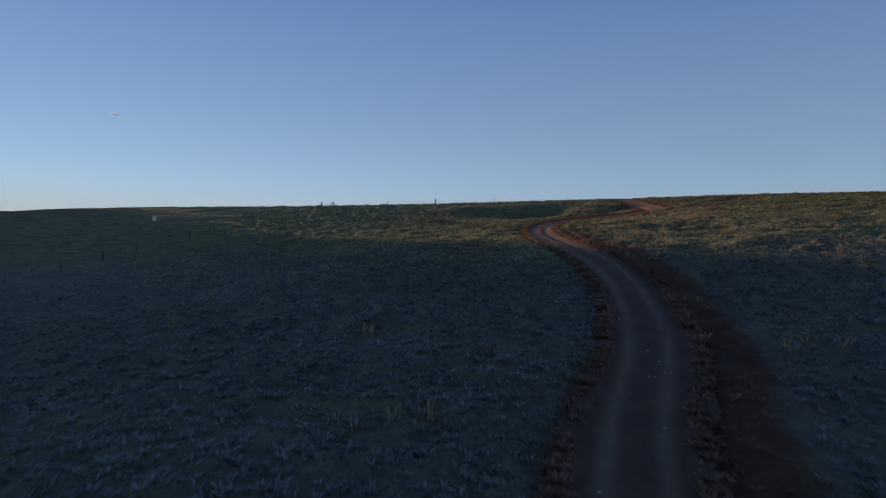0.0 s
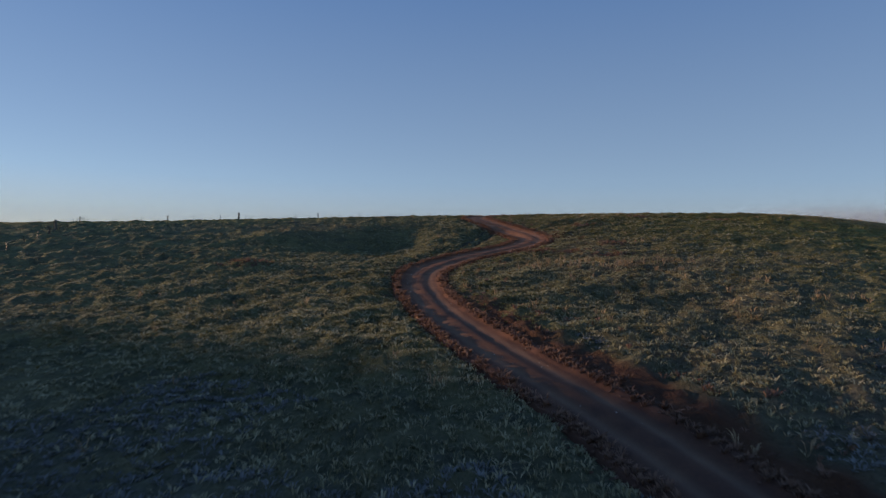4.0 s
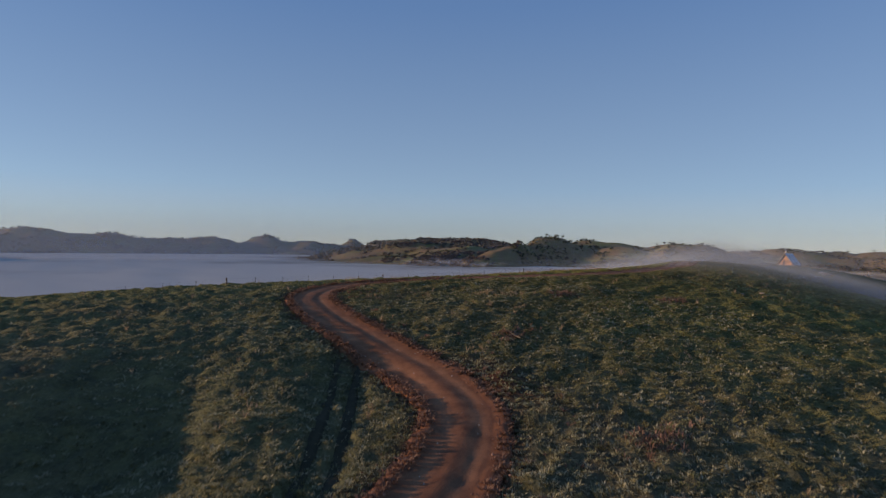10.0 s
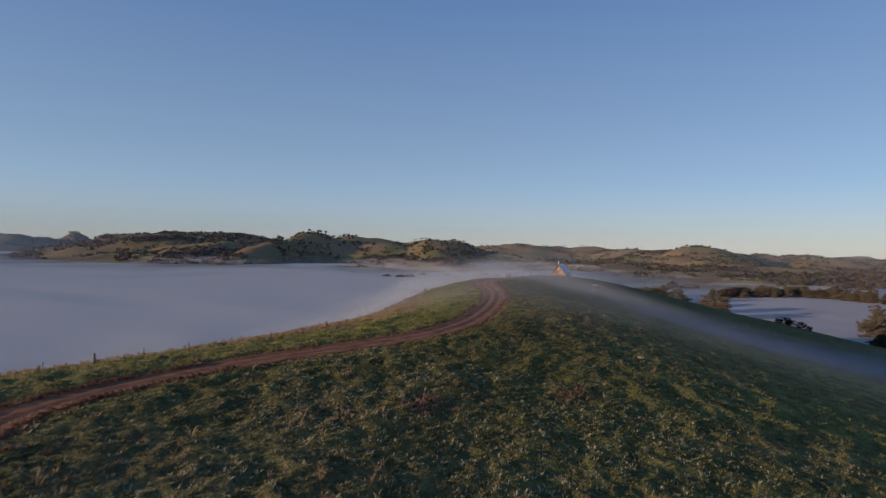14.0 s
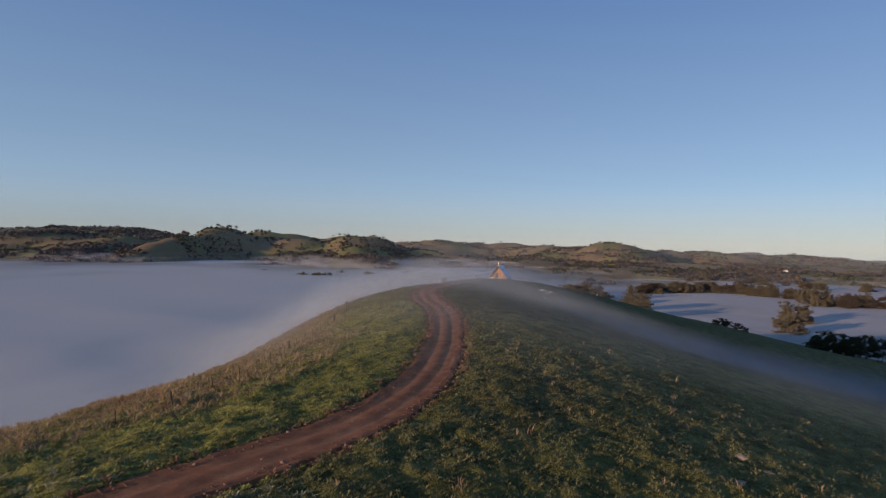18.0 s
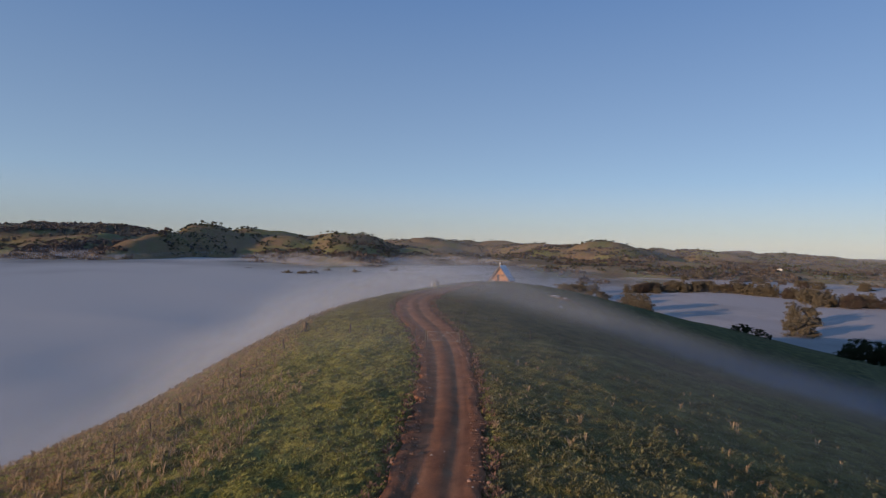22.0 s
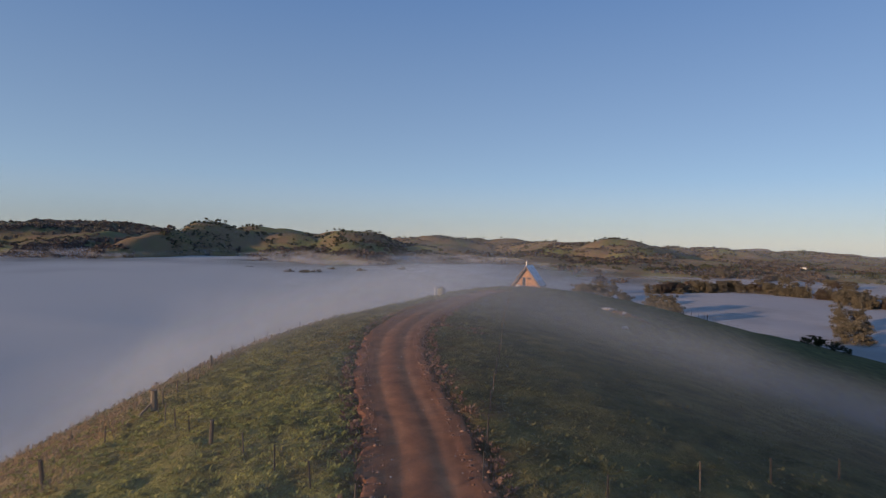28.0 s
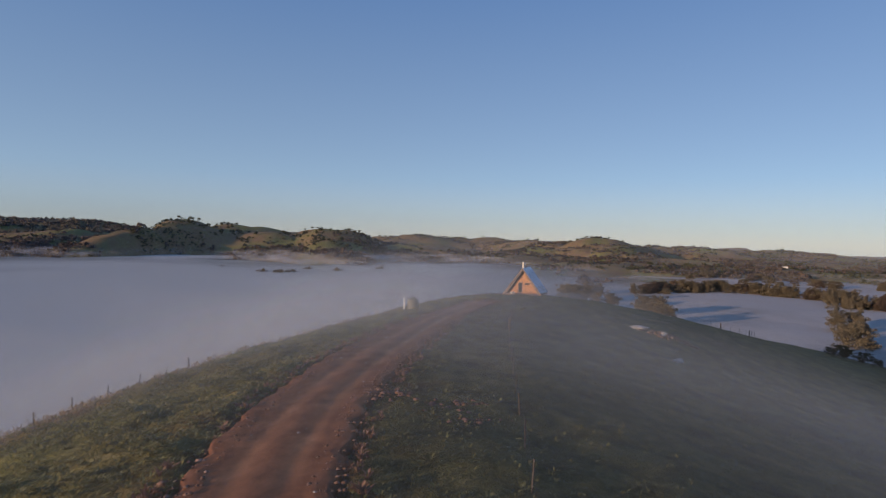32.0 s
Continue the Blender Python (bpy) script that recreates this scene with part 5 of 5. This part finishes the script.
M_DRIFT = mist_material("drifting_mist", 0.03, 0.15, 0.62, (0.285, 0.355, 0.465))
mist_curtains("drifting_mist", 62, 300, 3.4, 12, 312, 0.026, M_DRIFT, "thin mist pouring over the saddle and down the grassy slopes", 61)
shore = where(900, 350, 1500, 350, 1500, lambda x, y: np.exp(-(((land(x, y) + 17) / 6) ** 2)) * (y > 0.12 * x + 150))
flakes("shore_mist", shore, 0.0, 11.0, 75, 6.0, 0.26, 65, "ragged edge of the mist against the wooded feet of the hills")
back = where(700, 330, 1500, -380, 420, lambda x, y: np.clip((-14 - land(x, y)) / 8, 0, 1))
flakes("flats_mist", back, 1.0, 10.0, 55, 5.0, 0.13, 67, "pale mist drifting among the trees on the flats")


# ---- a scrap of cloud ----
M_CLOUD = mist_material("cloud_white", 0.05, 0.0, 0.3, (0.95, 0.95, 0.95))
M_VEIL_KEEP, M_VEIL = M_VEIL, M_CLOUD
spots = np.stack([-915 + rm.randn(16) * 4.5, 1572 + rm.randn(16) * 2], 1)
cloud = flakes("cloud", spots, 344 - ground_at(-915, 1572), 347 - ground_at(-915, 1572), 7, 3.0, 0.9, 68, "tiny scrap of white cloud in a clear sky")
cloud["category"] = "cloud"
M_VEIL = M_VEIL_KEEP


# ---- haze: upright tinted sheets imitate the air thickening with distance ----
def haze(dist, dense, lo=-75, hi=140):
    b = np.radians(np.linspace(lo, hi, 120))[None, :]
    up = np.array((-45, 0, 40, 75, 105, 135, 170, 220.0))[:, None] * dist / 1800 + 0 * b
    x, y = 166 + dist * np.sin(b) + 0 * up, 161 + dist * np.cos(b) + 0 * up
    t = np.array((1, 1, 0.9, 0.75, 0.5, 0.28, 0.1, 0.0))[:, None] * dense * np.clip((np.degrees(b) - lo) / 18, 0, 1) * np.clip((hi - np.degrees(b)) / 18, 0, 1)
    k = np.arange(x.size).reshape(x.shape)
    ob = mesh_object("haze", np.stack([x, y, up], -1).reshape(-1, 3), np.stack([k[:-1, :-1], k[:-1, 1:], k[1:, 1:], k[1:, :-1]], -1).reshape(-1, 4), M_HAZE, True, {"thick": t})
    return tagged(ob, "faint blue sheet that imitates haze before the far hills", "haze", kind="stuff")


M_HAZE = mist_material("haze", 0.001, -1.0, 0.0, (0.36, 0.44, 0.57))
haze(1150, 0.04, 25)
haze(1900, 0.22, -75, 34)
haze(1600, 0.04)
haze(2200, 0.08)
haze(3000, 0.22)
